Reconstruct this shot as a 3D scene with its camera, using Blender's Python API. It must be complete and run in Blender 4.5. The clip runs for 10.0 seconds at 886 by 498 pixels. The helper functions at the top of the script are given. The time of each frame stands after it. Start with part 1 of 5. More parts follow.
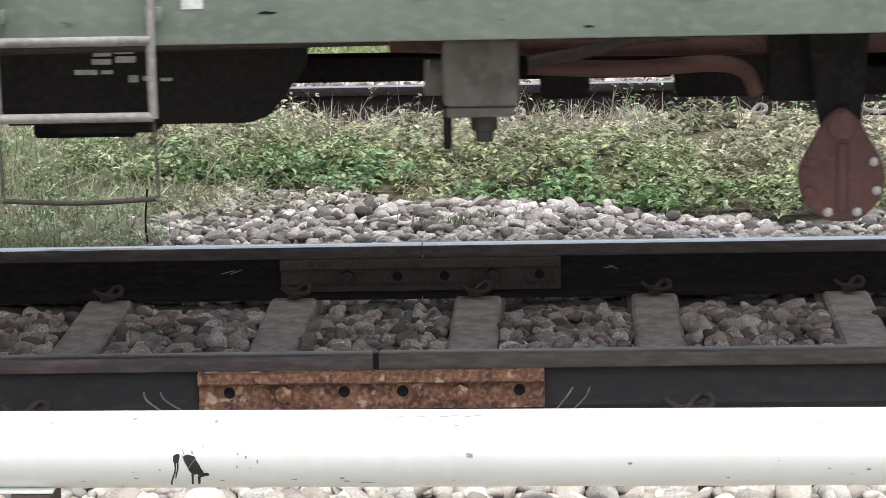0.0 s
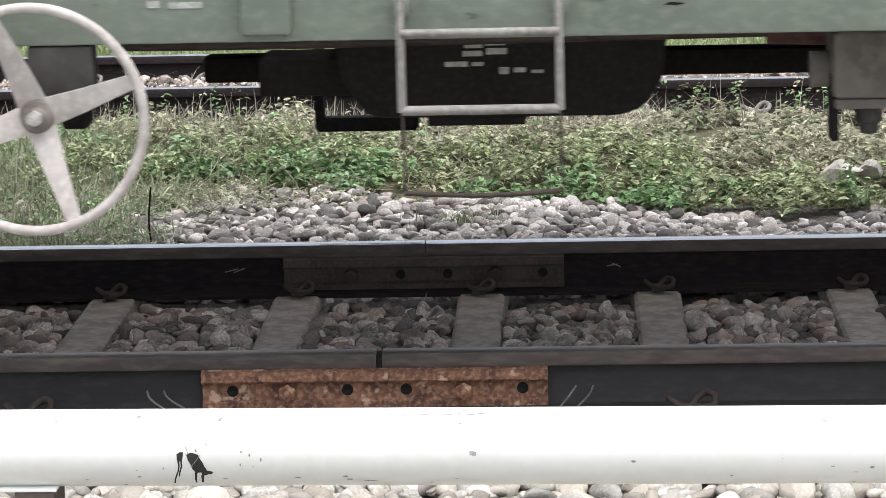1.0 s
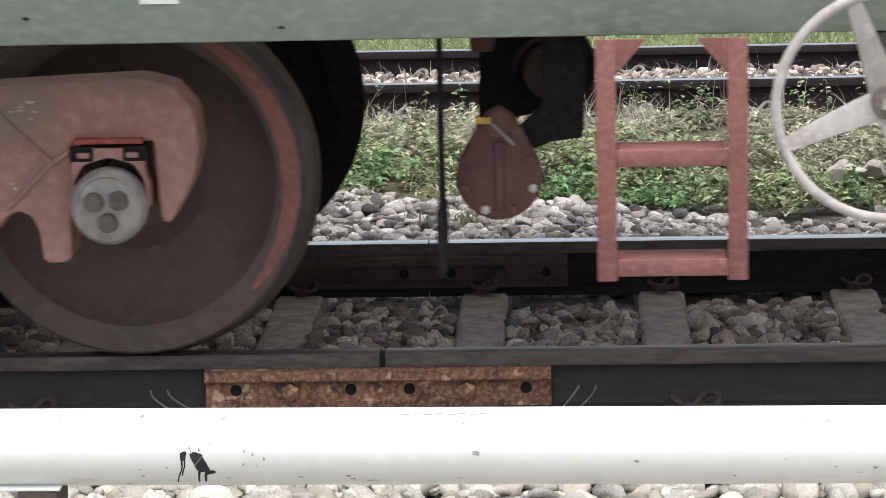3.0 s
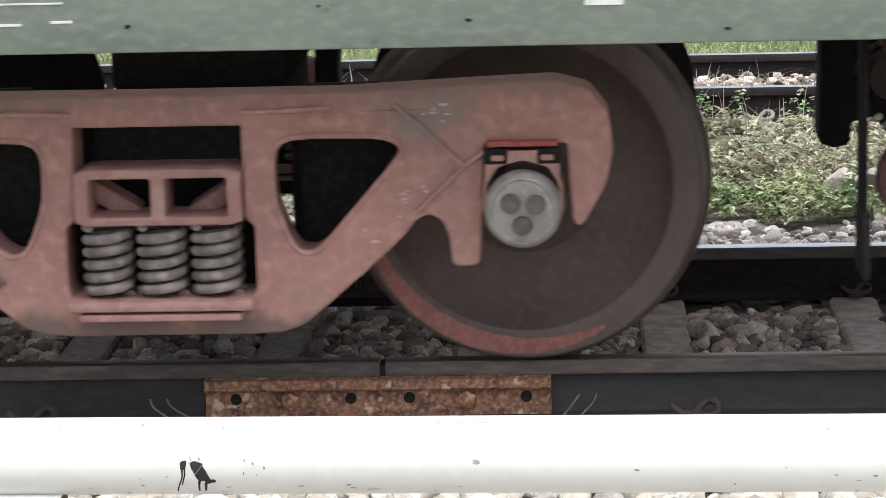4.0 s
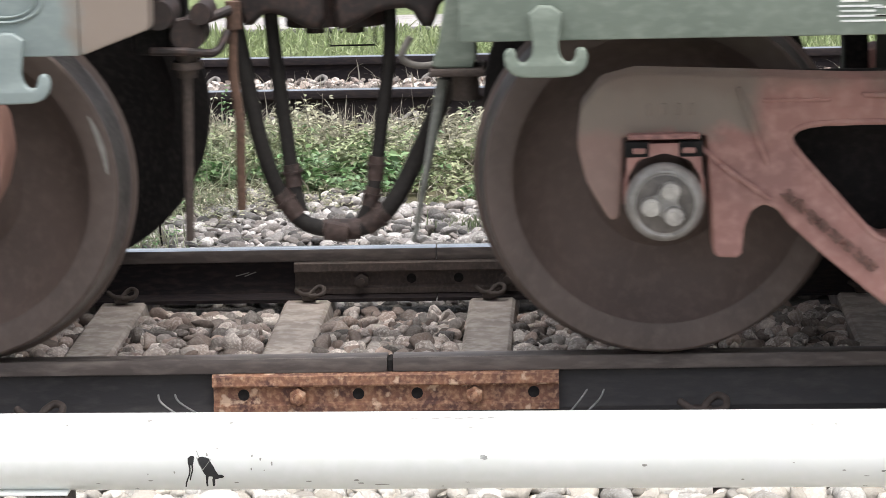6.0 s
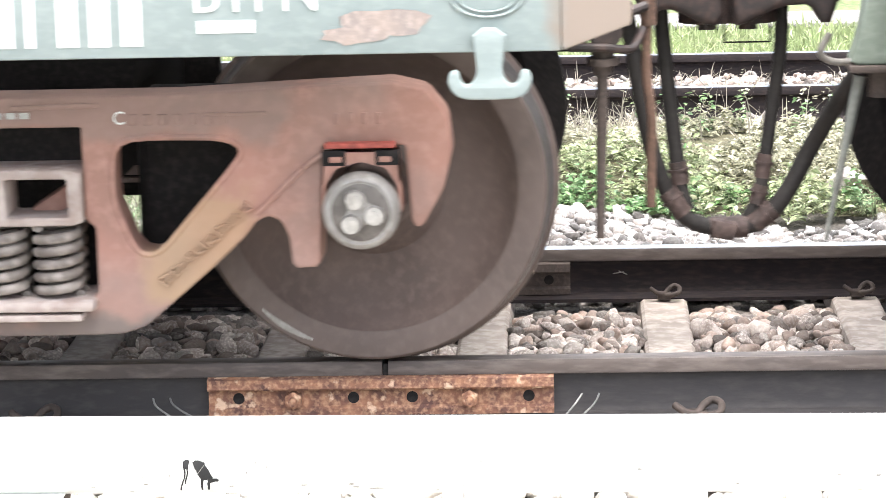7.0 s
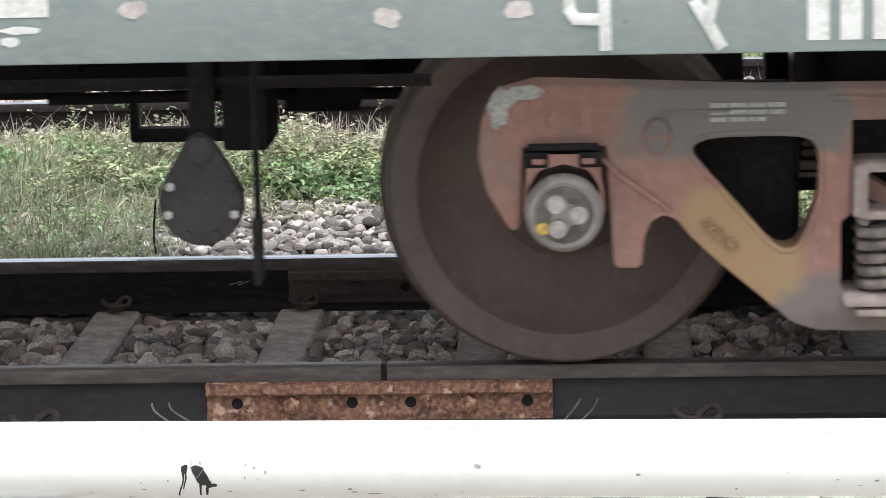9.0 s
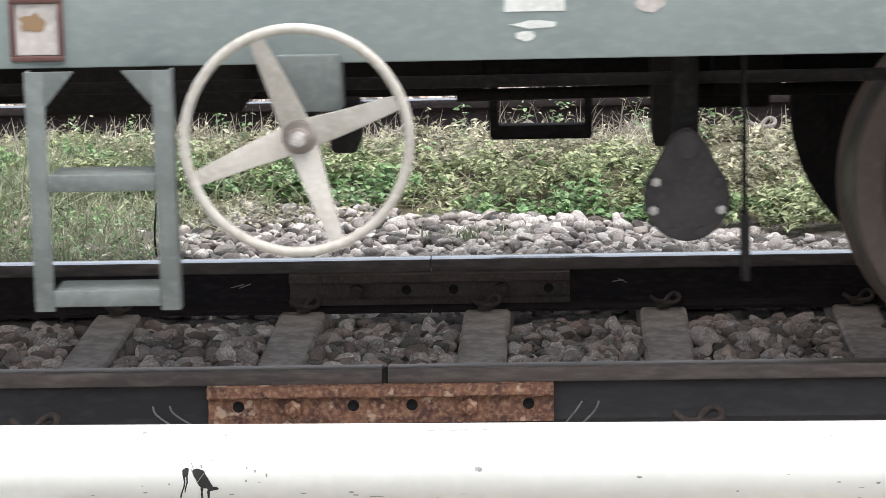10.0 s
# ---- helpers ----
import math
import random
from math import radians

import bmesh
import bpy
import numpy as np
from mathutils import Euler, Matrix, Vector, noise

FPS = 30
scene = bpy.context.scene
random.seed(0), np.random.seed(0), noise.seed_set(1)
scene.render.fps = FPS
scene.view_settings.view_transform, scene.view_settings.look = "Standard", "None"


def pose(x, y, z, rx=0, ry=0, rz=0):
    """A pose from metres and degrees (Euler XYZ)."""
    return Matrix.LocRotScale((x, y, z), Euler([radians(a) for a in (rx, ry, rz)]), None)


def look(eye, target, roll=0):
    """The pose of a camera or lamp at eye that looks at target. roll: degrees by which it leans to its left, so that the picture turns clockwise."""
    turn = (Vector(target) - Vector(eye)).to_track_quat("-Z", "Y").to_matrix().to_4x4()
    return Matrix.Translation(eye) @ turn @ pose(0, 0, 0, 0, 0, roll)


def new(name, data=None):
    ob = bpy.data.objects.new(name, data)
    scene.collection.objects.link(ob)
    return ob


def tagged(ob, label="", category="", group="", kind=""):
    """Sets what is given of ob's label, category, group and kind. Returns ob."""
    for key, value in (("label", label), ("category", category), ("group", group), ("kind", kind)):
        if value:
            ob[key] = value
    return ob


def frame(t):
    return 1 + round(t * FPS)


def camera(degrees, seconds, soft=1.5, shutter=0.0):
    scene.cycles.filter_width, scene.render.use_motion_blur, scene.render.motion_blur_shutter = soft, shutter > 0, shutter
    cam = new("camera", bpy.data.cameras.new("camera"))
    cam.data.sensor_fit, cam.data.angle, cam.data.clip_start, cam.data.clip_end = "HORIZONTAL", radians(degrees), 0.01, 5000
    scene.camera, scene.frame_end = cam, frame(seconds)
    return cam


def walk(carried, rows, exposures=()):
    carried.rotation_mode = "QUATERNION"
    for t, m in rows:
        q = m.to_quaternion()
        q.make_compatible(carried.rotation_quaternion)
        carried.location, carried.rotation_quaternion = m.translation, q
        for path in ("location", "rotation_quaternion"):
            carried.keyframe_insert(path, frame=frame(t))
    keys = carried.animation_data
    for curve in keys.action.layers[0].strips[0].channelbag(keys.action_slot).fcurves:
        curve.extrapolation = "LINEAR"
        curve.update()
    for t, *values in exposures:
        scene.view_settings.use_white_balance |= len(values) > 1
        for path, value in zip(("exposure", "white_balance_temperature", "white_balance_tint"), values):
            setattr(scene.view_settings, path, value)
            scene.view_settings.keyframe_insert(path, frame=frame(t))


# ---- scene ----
cam = camera(17.962, 10.0, soft=0.55, shutter=0.35)
EYE = (0.0, -7.280, 1.720)


def aim(yaw, pitch, roll):
    return pose(*EYE, 90 + pitch, 0, yaw) @ pose(0, 0, 0, 0, 0, roll)


walk(cam, [
    (0.0, aim(2.661, -11.194, -1.334)),
    (0.5, aim(2.643, -11.122, -1.298)),
    (1.0, aim(2.731, -11.231, -1.377)),
    (1.5, aim(2.720, -11.216, -1.343)),
    (2.0, aim(2.807, -11.337, -1.322)),
    (3.5, aim(2.797, -11.135, -1.321)),
    (4.0, aim(2.797, -11.057, -1.377)),
    (4.5, aim(2.847, -11.055, -1.395)),
    (5.0, aim(2.922, -11.099, -1.406)),
    (5.5, aim(2.992, -11.219, -1.483)),
    (6.0, aim(2.956, -11.148, -1.444)),
    (7.5, aim(2.831, -11.034, -1.357)),
    (8.0, aim(2.848, -10.980, -1.395)),
    (8.5, aim(2.857, -11.058, -1.429)),
    (9.0, aim(2.825, -10.967, -1.325)),
    (9.5, aim(2.829, -10.894, -1.392)),
    (10.0, aim(2.842, -10.909, -1.427)),
], exposures=[
    (0.0, 1.22), (1.2, 1.22), (2.0, 1.05), (3.3, 1.2), (4.0, 1.35), (6.2, 1.32), (7.3, 2.8), (7.5, 2.55), (7.9, 2.15), (8.3, 1.78), (8.7, 1.57), (9.4, 1.43), (10.0, 1.43),
])


def travel(t):
    """How far the train has rolled at t seconds."""
    return 0.926378 * t + 0.013355 * t ** 2 + 0.0007727 * t ** 3 + -0.00005276 * t ** 4


# ---- sky and sun ----
world = bpy.data.worlds.new("overcast_sky")
scene.world = world
world.use_nodes = True
wn = world.node_tree
sky = wn.nodes.new("ShaderNodeTexSky")
sky.sky_type = "NISHITA"
sky.sun_disc = False
sky.sun_elevation, sky.sun_rotation = radians(77), radians(153)
sky.air_density, sky.dust_density, sky.ozone_density = 1.0, 4.0, 1.0
hue = wn.nodes.new("ShaderNodeHueSaturation")
hue.inputs["Saturation"].default_value = 0.45
wn.links.new(sky.outputs[0], hue.inputs["Color"])
wn.links.new(hue.outputs[0], wn.nodes["Background"].inputs[0])
wn.nodes["Background"].inputs[1].default_value = 0.115
sun = new("sun", bpy.data.lights.new("sun", "SUN"))
sun.data.energy, sun.data.angle, sun.data.color = 1.25, radians(70), (1.0, 0.98, 0.96)
sun.matrix_world = look((1.0, -2.0, 10), (0, 0, 0))


# ---- materials ----
def mat(name, base, rough=0.7, metal=0.0, dark=None, light=None, scale=8.0, fine=60.0, bump=0.3, island=0.0, obj=0.0,
        spots=None, spot_scale=5.0, spot_at=0.62, spot_soft=0.06, tint=None, spec=0.5, stretch=(1, 1, 1), bump_dist=0.004, through_light=0.0, patches=()):
    """A weathered surface: a base colour, mottled on a large and a small scale, with stains and fine relief."""
    m = bpy.data.materials.new(name)
    m.use_nodes = True
    nt, n, l = m.node_tree, m.node_tree.nodes, m.node_tree.links
    bs = n["Principled BSDF"]
    tc = n.new("ShaderNodeTexCoord")
    mp = n.new("ShaderNodeMapping")
    mp.inputs["Scale"].default_value = stretch
    l.new(tc.outputs["Object"], mp.inputs[0])

    def nz(s, d=4.0):
        t = n.new("ShaderNodeTexNoise")
        t.inputs["Scale"].default_value, t.inputs["Detail"].default_value = s, d
        l.new(mp.outputs[0], t.inputs["Vector"])
        return t.outputs["Fac"]

    def ramp(f, a, b):
        r = n.new("ShaderNodeMapRange")
        r.inputs["From Min"].default_value, r.inputs["From Max"].default_value = a, b
        l.new(f, r.inputs["Value"])
        return r.outputs[0]

    def mix(f, a, b):
        x = n.new("ShaderNodeMix")
        x.data_type = "RGBA"
        l.new(f, x.inputs[0])
        for v, sock in ((a, x.inputs[6]), (b, x.inputs[7])):
            if isinstance(v, tuple):
                sock.default_value = (*v, 1)
            else:
                l.new(v, sock)
        return x.outputs[2]

    dark = dark or tuple(c * 0.6 for c in base)
    light = light or tuple(min(1, c * 1.3) for c in base)
    big, small = nz(scale), nz(fine)
    col = mix(ramp(big, 0.35, 0.65), dark, base)
    col = mix(ramp(small, 0.45, 0.75), col, light)
    if spots:
        col = mix(ramp(nz(spot_scale, 6.0), spot_at, spot_at + spot_soft), col, spots)
    if patches:
        add = n.new("ShaderNodeVectorMath")
        add.operation = "MULTIPLY_ADD"
        tn = n.new("ShaderNodeTexNoise")
        tn.inputs["Scale"].default_value, tn.inputs["Detail"].default_value = 9, 5
        l.new(tc.outputs["Object"], tn.inputs["Vector"])
        l.new(tn.outputs["Color"], add.inputs[0])
        add.inputs[1].default_value = (0.16, 0.16, 0.16)
        l.new(tc.outputs["Object"], add.inputs[2])
        sep = n.new("ShaderNodeSeparateXYZ")
        l.new(add.outputs[0], sep.inputs[0])

        def times(p, q):
            w = n.new("ShaderNodeMath")
            w.operation = "MULTIPLY"
            for k, v in enumerate((p, q)):
                if isinstance(v, float):
                    w.inputs[k].default_value = v
                else:
                    l.new(v, w.inputs[k])
            return w.outputs[0]

        for c2, xa, xb, za, zb, amount in patches:   # dirt and other tones with a soft edge over a stretch of the part
            f = times(ramp(sep.outputs[0], xa + 0.05, xa + 0.11), ramp(sep.outputs[0], xb + 0.11, xb + 0.05))
            f = times(f, times(ramp(sep.outputs[2], za + 0.06, za + 0.10), ramp(sep.outputs[2], zb + 0.10, zb + 0.06)))
            col = mix(times(f, amount), col, c2)
    if island or obj:
        g = n.new("ShaderNodeNewGeometry") if island else n.new("ShaderNodeObjectInfo")
        h = n.new("ShaderNodeHueSaturation")
        rv = g.outputs["Random Per Island"] if island else g.outputs["Random"]
        r = n.new("ShaderNodeMapRange")
        k = island or obj
        r.inputs["To Min"].default_value, r.inputs["To Max"].default_value = 1 - k, 1 + k
        l.new(rv, r.inputs["Value"])
        if tint:
            w1 = n.new("ShaderNodeMath")
            w1.operation = "MULTIPLY"
            w1.inputs[1].default_value = 13.7
            l.new(rv, w1.inputs[0])
            w2 = n.new("ShaderNodeMath")
            w2.operation = "FRACT"
            l.new(w1.outputs[0], w2.inputs[0])
            col = mix(ramp(w2.outputs[0], 0.25, 1.25), col, tint)
        l.new(r.outputs[0], h.inputs["Value"])
        l.new(col, h.inputs["Color"])
        col = h.outputs[0]
    l.new(col, bs.inputs["Base Color"])
    rr = n.new("ShaderNodeMapRange")
    rr.inputs["To Min"].default_value, rr.inputs["To Max"].default_value = max(0.05, rough - 0.12), min(1, rough + 0.12)
    l.new(small, rr.inputs["Value"])
    l.new(rr.outputs[0], bs.inputs["Roughness"])
    bs.inputs["Metallic"].default_value = metal
    bs.inputs["Specular IOR Level"].default_value = spec
    if bump:
        b = n.new("ShaderNodeBump")
        b.inputs["Strength"].default_value, b.inputs["Distance"].default_value = bump, bump_dist
        l.new(small, b.inputs["Height"])
        l.new(b.outputs[0], bs.inputs["Normal"])
    if through_light:
        tr = n.new("ShaderNodeBsdfTranslucent")
        ms = n.new("ShaderNodeMixShader")
        ms.inputs[0].default_value = through_light
        l.new(col, tr.inputs["Color"])
        l.new(bs.outputs[0], ms.inputs[1])
        l.new(tr.outputs[0], ms.inputs[2])
        l.new(ms.outputs[0], n["Material Output"].inputs["Surface"])
    return m


M = dict(
    pipe=mat("white_pipe_paint", (0.82, 0.83, 0.80), 0.35, dark=(0.78, 0.79, 0.75), light=(0.84, 0.84, 0.82), scale=3, fine=30, bump=0.05),
    chip=mat("dark_chipped_spot", (0.03, 0.03, 0.03), 0.8),
    scuff=mat("grey_scuff", (0.35, 0.34, 0.31), 0.8, fine=200),
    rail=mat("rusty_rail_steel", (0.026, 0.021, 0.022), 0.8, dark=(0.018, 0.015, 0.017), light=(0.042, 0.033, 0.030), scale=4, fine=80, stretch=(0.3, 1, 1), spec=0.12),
    # near web lighter than the other rails: light bounced off gravel, in the colour
    nearweb=mat("bounce_lit_rail_web", (0.046, 0.043, 0.044), 0.7, dark=(0.034, 0.031, 0.032), light=(0.058, 0.053, 0.052), scale=4, fine=60, stretch=(0.3, 1, 1), spec=0.25),
    railhead=mat("brown_rail_head", (0.092, 0.072, 0.063), 0.65, dark=(0.062, 0.050, 0.047), light=(0.149, 0.123, 0.109), scale=7, fine=50, stretch=(0.25, 1, 1), spec=0.4),
    # near rail's worn top; the dark train it mirrors is put into the colour
    tread=mat("worn_tread_dark_reflection", (0.252, 0.216, 0.198), 0.45, 0.8, dark=(0.156, 0.132, 0.120), scale=6, fine=90, bump=0.05, stretch=(0.2, 1, 1)),
    shiny=mat("polished_rail_tread", (0.6, 0.6, 0.6), 0.22, 1.0, dark=(0.5, 0.5, 0.5), bump=0.03, stretch=(0.2, 1, 1)),
    bar=mat("rusted_fishplate", (0.308, 0.147, 0.087), 0.85, dark=(0.105, 0.050, 0.042), light=(0.504, 0.294, 0.182), scale=20, fine=75, bump=0.6, spots=(0.616, 0.434, 0.308), spot_scale=22, spot_at=0.60),
    fbar=mat("dirty_fishplate", (0.085, 0.064, 0.055), 0.8, scale=10, fine=90),
    clip=mat("rusty_spring_clip", (0.062, 0.048, 0.042), 0.75, fine=60, spec=0.3),
    paleclip=mat("dusty_pale_clip", (0.20, 0.185, 0.17), 0.7, fine=60),
    wire=mat("bare_wire", (0.27, 0.27, 0.26), 0.5, 0.6),
    sleeper=mat("dirty_concrete", (0.457, 0.396, 0.349), 0.9, dark=(0.296, 0.249, 0.215), light=(0.538, 0.484, 0.437), scale=7, fine=28, bump=0.35, obj=0.12),
    stone=mat("ballast_stone", (0.450, 0.400, 0.362), 0.9, dark=(0.225, 0.188, 0.169), light=(0.650, 0.600, 0.550), scale=14, fine=120, bump=0.5, island=0.75, tint=(0.213, 0.144, 0.112)),
    clean=mat("clean_ballast_stone", (0.399, 0.378, 0.364), 0.85, dark=(0.205, 0.189, 0.179), light=(0.580, 0.561, 0.542), scale=14, fine=120, bump=0.5, island=0.8, tint=(0.169, 0.140, 0.123)),
    whitestone=mat("pale_limestone_ballast", (0.56, 0.54, 0.50), 0.85, dark=(0.36, 0.335, 0.30), light=(0.70, 0.68, 0.64), scale=14, fine=120, bump=0.5, island=0.4, tint=(0.38, 0.34, 0.28)),
    loose=mat("loose_ballast_stone", (0.460, 0.408, 0.374), 0.9, dark=(0.241, 0.201, 0.178), light=(0.632, 0.586, 0.540), scale=14, fine=120, bump=0.5, obj=0.5, tint=(0.276, 0.190, 0.149)),
    bed=mat("ballast_grit", (0.13, 0.115, 0.10), 0.95, scale=20, fine=90, bump=1.0, bump_dist=0.02),
    earth=mat("grassy_ground", (0.16, 0.20, 0.08), 0.95, dark=(0.08, 0.11, 0.04), light=(0.26, 0.30, 0.13), scale=1.5, fine=25, bump=0.8, bump_dist=0.03),
    soil=mat("dry_soil", (0.10, 0.09, 0.05), 0.95, dark=(0.06, 0.055, 0.03), scale=5, fine=40, bump=0.8, bump_dist=0.02),
    leaf=mat("weed_leaf", (0.228, 0.392, 0.191), 0.65, dark=(0.103, 0.193, 0.067), light=(0.419, 0.550, 0.372), scale=2.2, fine=9, bump=0, spec=0.2, island=0.55, tint=(0.214, 0.255, 0.134), through_light=0.3),
    dullleaf=mat("olive_weed_leaf", (0.323, 0.388, 0.210), 0.65, dark=(0.162, 0.207, 0.100), light=(0.522, 0.586, 0.388), scale=2.4, fine=10, bump=0, spec=0.2, island=0.6, tint=(0.314, 0.303, 0.200), through_light=0.25),
    dryleaf=mat("dry_weed_leaf", (0.413, 0.403, 0.290), 0.65, dark=(0.221, 0.218, 0.145), light=(0.547, 0.533, 0.424), scale=3, fine=10, bump=0, spec=0.2, island=0.5, through_light=0.3),
    blade=mat("grass_blade", (0.38, 0.42, 0.285), 0.6, dark=(0.19, 0.24, 0.13), light=(0.50, 0.50, 0.37), scale=2.5, fine=12, bump=0, island=0.4, through_light=0.3),
    meadow=mat("meadow_grass_blade", (0.33, 0.38, 0.20), 0.6, dark=(0.24, 0.30, 0.14), light=(0.44, 0.46, 0.29), scale=2.5, fine=12, bump=0, island=0.35, through_light=0.3),
    straw=mat("dry_grass_stalk", (0.451, 0.416, 0.347), 0.8, dark=(0.294, 0.265, 0.207), bump=0, island=0.35, through_light=0.3),
    green=mat("faded_green_wagon_paint", (0.203, 0.237, 0.196), 0.55, dark=(0.161, 0.192, 0.158), light=(0.244, 0.281, 0.234), scale=5, fine=45, bump=0.12, spots=(0.125, 0.135, 0.104), spot_scale=26, spot_at=0.70, stretch=(0.5, 1, 1)),
    grey=mat("faded_grey_blue_wagon_paint", (0.258, 0.303, 0.295), 0.55, dark=(0.222, 0.264, 0.258), light=(0.29, 0.332, 0.322), scale=5, fine=45, bump=0.12, spots=(0.14, 0.12, 0.10), spot_scale=24, spot_at=0.71, stretch=(0.5, 1, 1),
             patches=(((0.27, 0.205, 0.165), 1.415, 1.75, 0.8, 1.5, 0.9),)),
    greydark=mat("dirty_grey_ladder_paint", (0.155, 0.175, 0.168), 0.6, dark=(0.12, 0.135, 0.13), light=(0.19, 0.21, 0.20), scale=8, fine=50, bump=0.15),
    darkbox=mat("sooty_grey_bracket", (0.065, 0.062, 0.058), 0.8, scale=8, fine=30),
    red=mat("oxide_red_paint", (0.263, 0.101, 0.090), 0.7, dark=(0.190, 0.078, 0.071), light=(0.314, 0.140, 0.123), scale=6, fine=60, bump=0.3),
    # last two patches: darker bands along the frame's lower and upper edges
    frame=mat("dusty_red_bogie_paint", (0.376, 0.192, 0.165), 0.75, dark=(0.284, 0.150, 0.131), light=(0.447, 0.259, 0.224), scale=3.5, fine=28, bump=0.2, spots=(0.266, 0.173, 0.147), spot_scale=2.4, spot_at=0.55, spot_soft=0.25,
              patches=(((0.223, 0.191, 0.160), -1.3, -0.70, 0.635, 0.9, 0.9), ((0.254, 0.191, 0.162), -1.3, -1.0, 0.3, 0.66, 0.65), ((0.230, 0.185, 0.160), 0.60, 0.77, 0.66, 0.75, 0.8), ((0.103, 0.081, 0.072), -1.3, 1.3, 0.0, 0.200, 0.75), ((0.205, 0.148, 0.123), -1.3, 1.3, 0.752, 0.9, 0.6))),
    # last two patches: darker along the lower edge and part of the upper
    frameb=mat("rusty_bogie_paint", (0.344, 0.180, 0.140), 0.75, dark=(0.263, 0.147, 0.116), light=(0.388, 0.223, 0.180), scale=3.0, fine=28, bump=0.2, spots=(0.236, 0.178, 0.156), spot_scale=2.0, spot_at=0.5, spot_soft=0.22,
               patches=(((0.169, 0.167, 0.162), -0.78, -0.22, 0.60, 0.80, 0.9), ((0.175, 0.167, 0.158), -0.42, -0.18, 0.12, 0.30, 0.85), ((0.374, 0.255, 0.130), -0.63, -0.35, 0.24, 0.53, 0.85), ((0.374, 0.255, 0.144), 0.37, 0.63, 0.24, 0.53, 0.6), ((0.150, 0.127, 0.116), -0.3, 1.3, 0.0, 0.205, 0.85), ((0.188, 0.153, 0.136), -0.2, 0.75, 0.66, 0.9, 0.55))),
    # frame paint darkened to carry the shadows of the raised characters
    markshade=mat("shadow_dark_cast_mark", (0.209, 0.116, 0.094), 0.8, dark=(0.143, 0.083, 0.068), scale=9, fine=40),
    ochre=mat("ochre_dirt_patch", (0.29, 0.19, 0.105), 0.9, dark=(0.25, 0.155, 0.095), light=(0.31, 0.21, 0.12), scale=7, fine=40, bump=0.2),
    wheel=mat("dirty_wheel_steel", (0.105, 0.075, 0.065), 0.72, dark=(0.080, 0.057, 0.049), light=(0.128, 0.092, 0.078), scale=4, fine=35, bump=0.12),
    rim=mat("worn_wheel_rim", (0.105, 0.077, 0.067), 0.65, dark=(0.080, 0.059, 0.051), light=(0.122, 0.092, 0.079), scale=5, fine=30, bump=0.1),
    worn=mat("polished_wheel_tread", (0.22, 0.205, 0.20), 0.5, 0.8, bump=0.1),
    cap=mat("greasy_bearing_cap", (0.324, 0.306, 0.288), 0.5, 0.35, dark=(0.228, 0.210, 0.192), light=(0.396, 0.378, 0.360), scale=9, fine=35, bump=0.12),
    capdark=mat("dark_cap_face_and_bolts", (0.145, 0.128, 0.116), 0.55, 0.3, scale=12, fine=50),
    greasy=mat("greasy_rusty_coupler", (0.036, 0.025, 0.023), 0.6, dark=(0.020, 0.016, 0.016), light=(0.075, 0.045, 0.038), scale=6, fine=40, bump=0.4),
    fitting=mat("rusty_brown_fitting", (0.085, 0.055, 0.048), 0.7, dark=(0.045, 0.031, 0.028), light=(0.14, 0.10, 0.088), scale=18, fine=60, bump=0.4),
    chipped=mat("pale_chipped_paint", (0.46, 0.36, 0.33), 0.8, dark=(0.36, 0.25, 0.22), scale=40, fine=120),
    dullred=mat("dull_pink_wear_plate", (0.34, 0.17, 0.15), 0.6, scale=20),
    leverpaint=mat("dusty_grey_lever", (0.20, 0.205, 0.185), 0.7, dark=(0.14, 0.14, 0.125), scale=9, fine=60),
    capbolt=mat("worn_cap_bolt", (0.506, 0.483, 0.460), 0.40, 0.6, dark=(0.310, 0.287, 0.270), scale=14, fine=50),
    # bolsters lighter than the frames: dust, plus light on the edges put into the colour
    bolster_a=mat("dusty_edge_lit_bolster_paint", (0.38, 0.21, 0.185), 0.8, dark=(0.30, 0.155, 0.14), light=(0.43, 0.26, 0.23), scale=8, fine=22),
    bolster_b=mat("chalky_edge_lit_bolster_paint", (0.40, 0.335, 0.305), 0.85, dark=(0.30, 0.235, 0.21), light=(0.46, 0.40, 0.37), scale=8, fine=22),
    # near black for underframe parts; shade beneath the wagon is in the colour
    black=mat("underframe_black_and_shade", (0.017, 0.015, 0.015), 0.85, dark=(0.011, 0.010, 0.010), light=(0.03, 0.026, 0.025), scale=5, fine=60, spec=0.2),
    brown=mat("brown_brake_pipe", (0.095, 0.042, 0.037), 0.75, scale=7, fine=60),
    dirtgrey=mat("dusty_grey_cast_iron", (0.195, 0.179, 0.163), 0.8, dark=(0.130, 0.117, 0.104), light=(0.221, 0.208, 0.189), scale=9, fine=25, bump=0.15),
    spring=mat("worn_spring_steel", (0.223, 0.194, 0.172), 0.55, dark=(0.122, 0.101, 0.089), light=(0.331, 0.294, 0.266), scale=12, fine=24, bump=0.2),
    cream=mat("cream_handwheel_paint", (0.485, 0.455, 0.408), 0.5, dark=(0.388, 0.360, 0.318), light=(0.533, 0.510, 0.466), scale=9, fine=70, bump=0.15),
    palew=mat("chalky_handwheel_paint", (0.52, 0.48, 0.46), 0.6, dark=(0.40, 0.36, 0.34), light=(0.62, 0.58, 0.55), scale=9, fine=50, bump=0.2),
    bar_grey=mat("galvanised_step_bar", (0.25, 0.24, 0.225), 0.6, dark=(0.18, 0.17, 0.155), scale=8),
    rubber=mat("cracked_brake_hose_rubber", (0.03, 0.026, 0.024), 0.8, scale=9, fine=70),
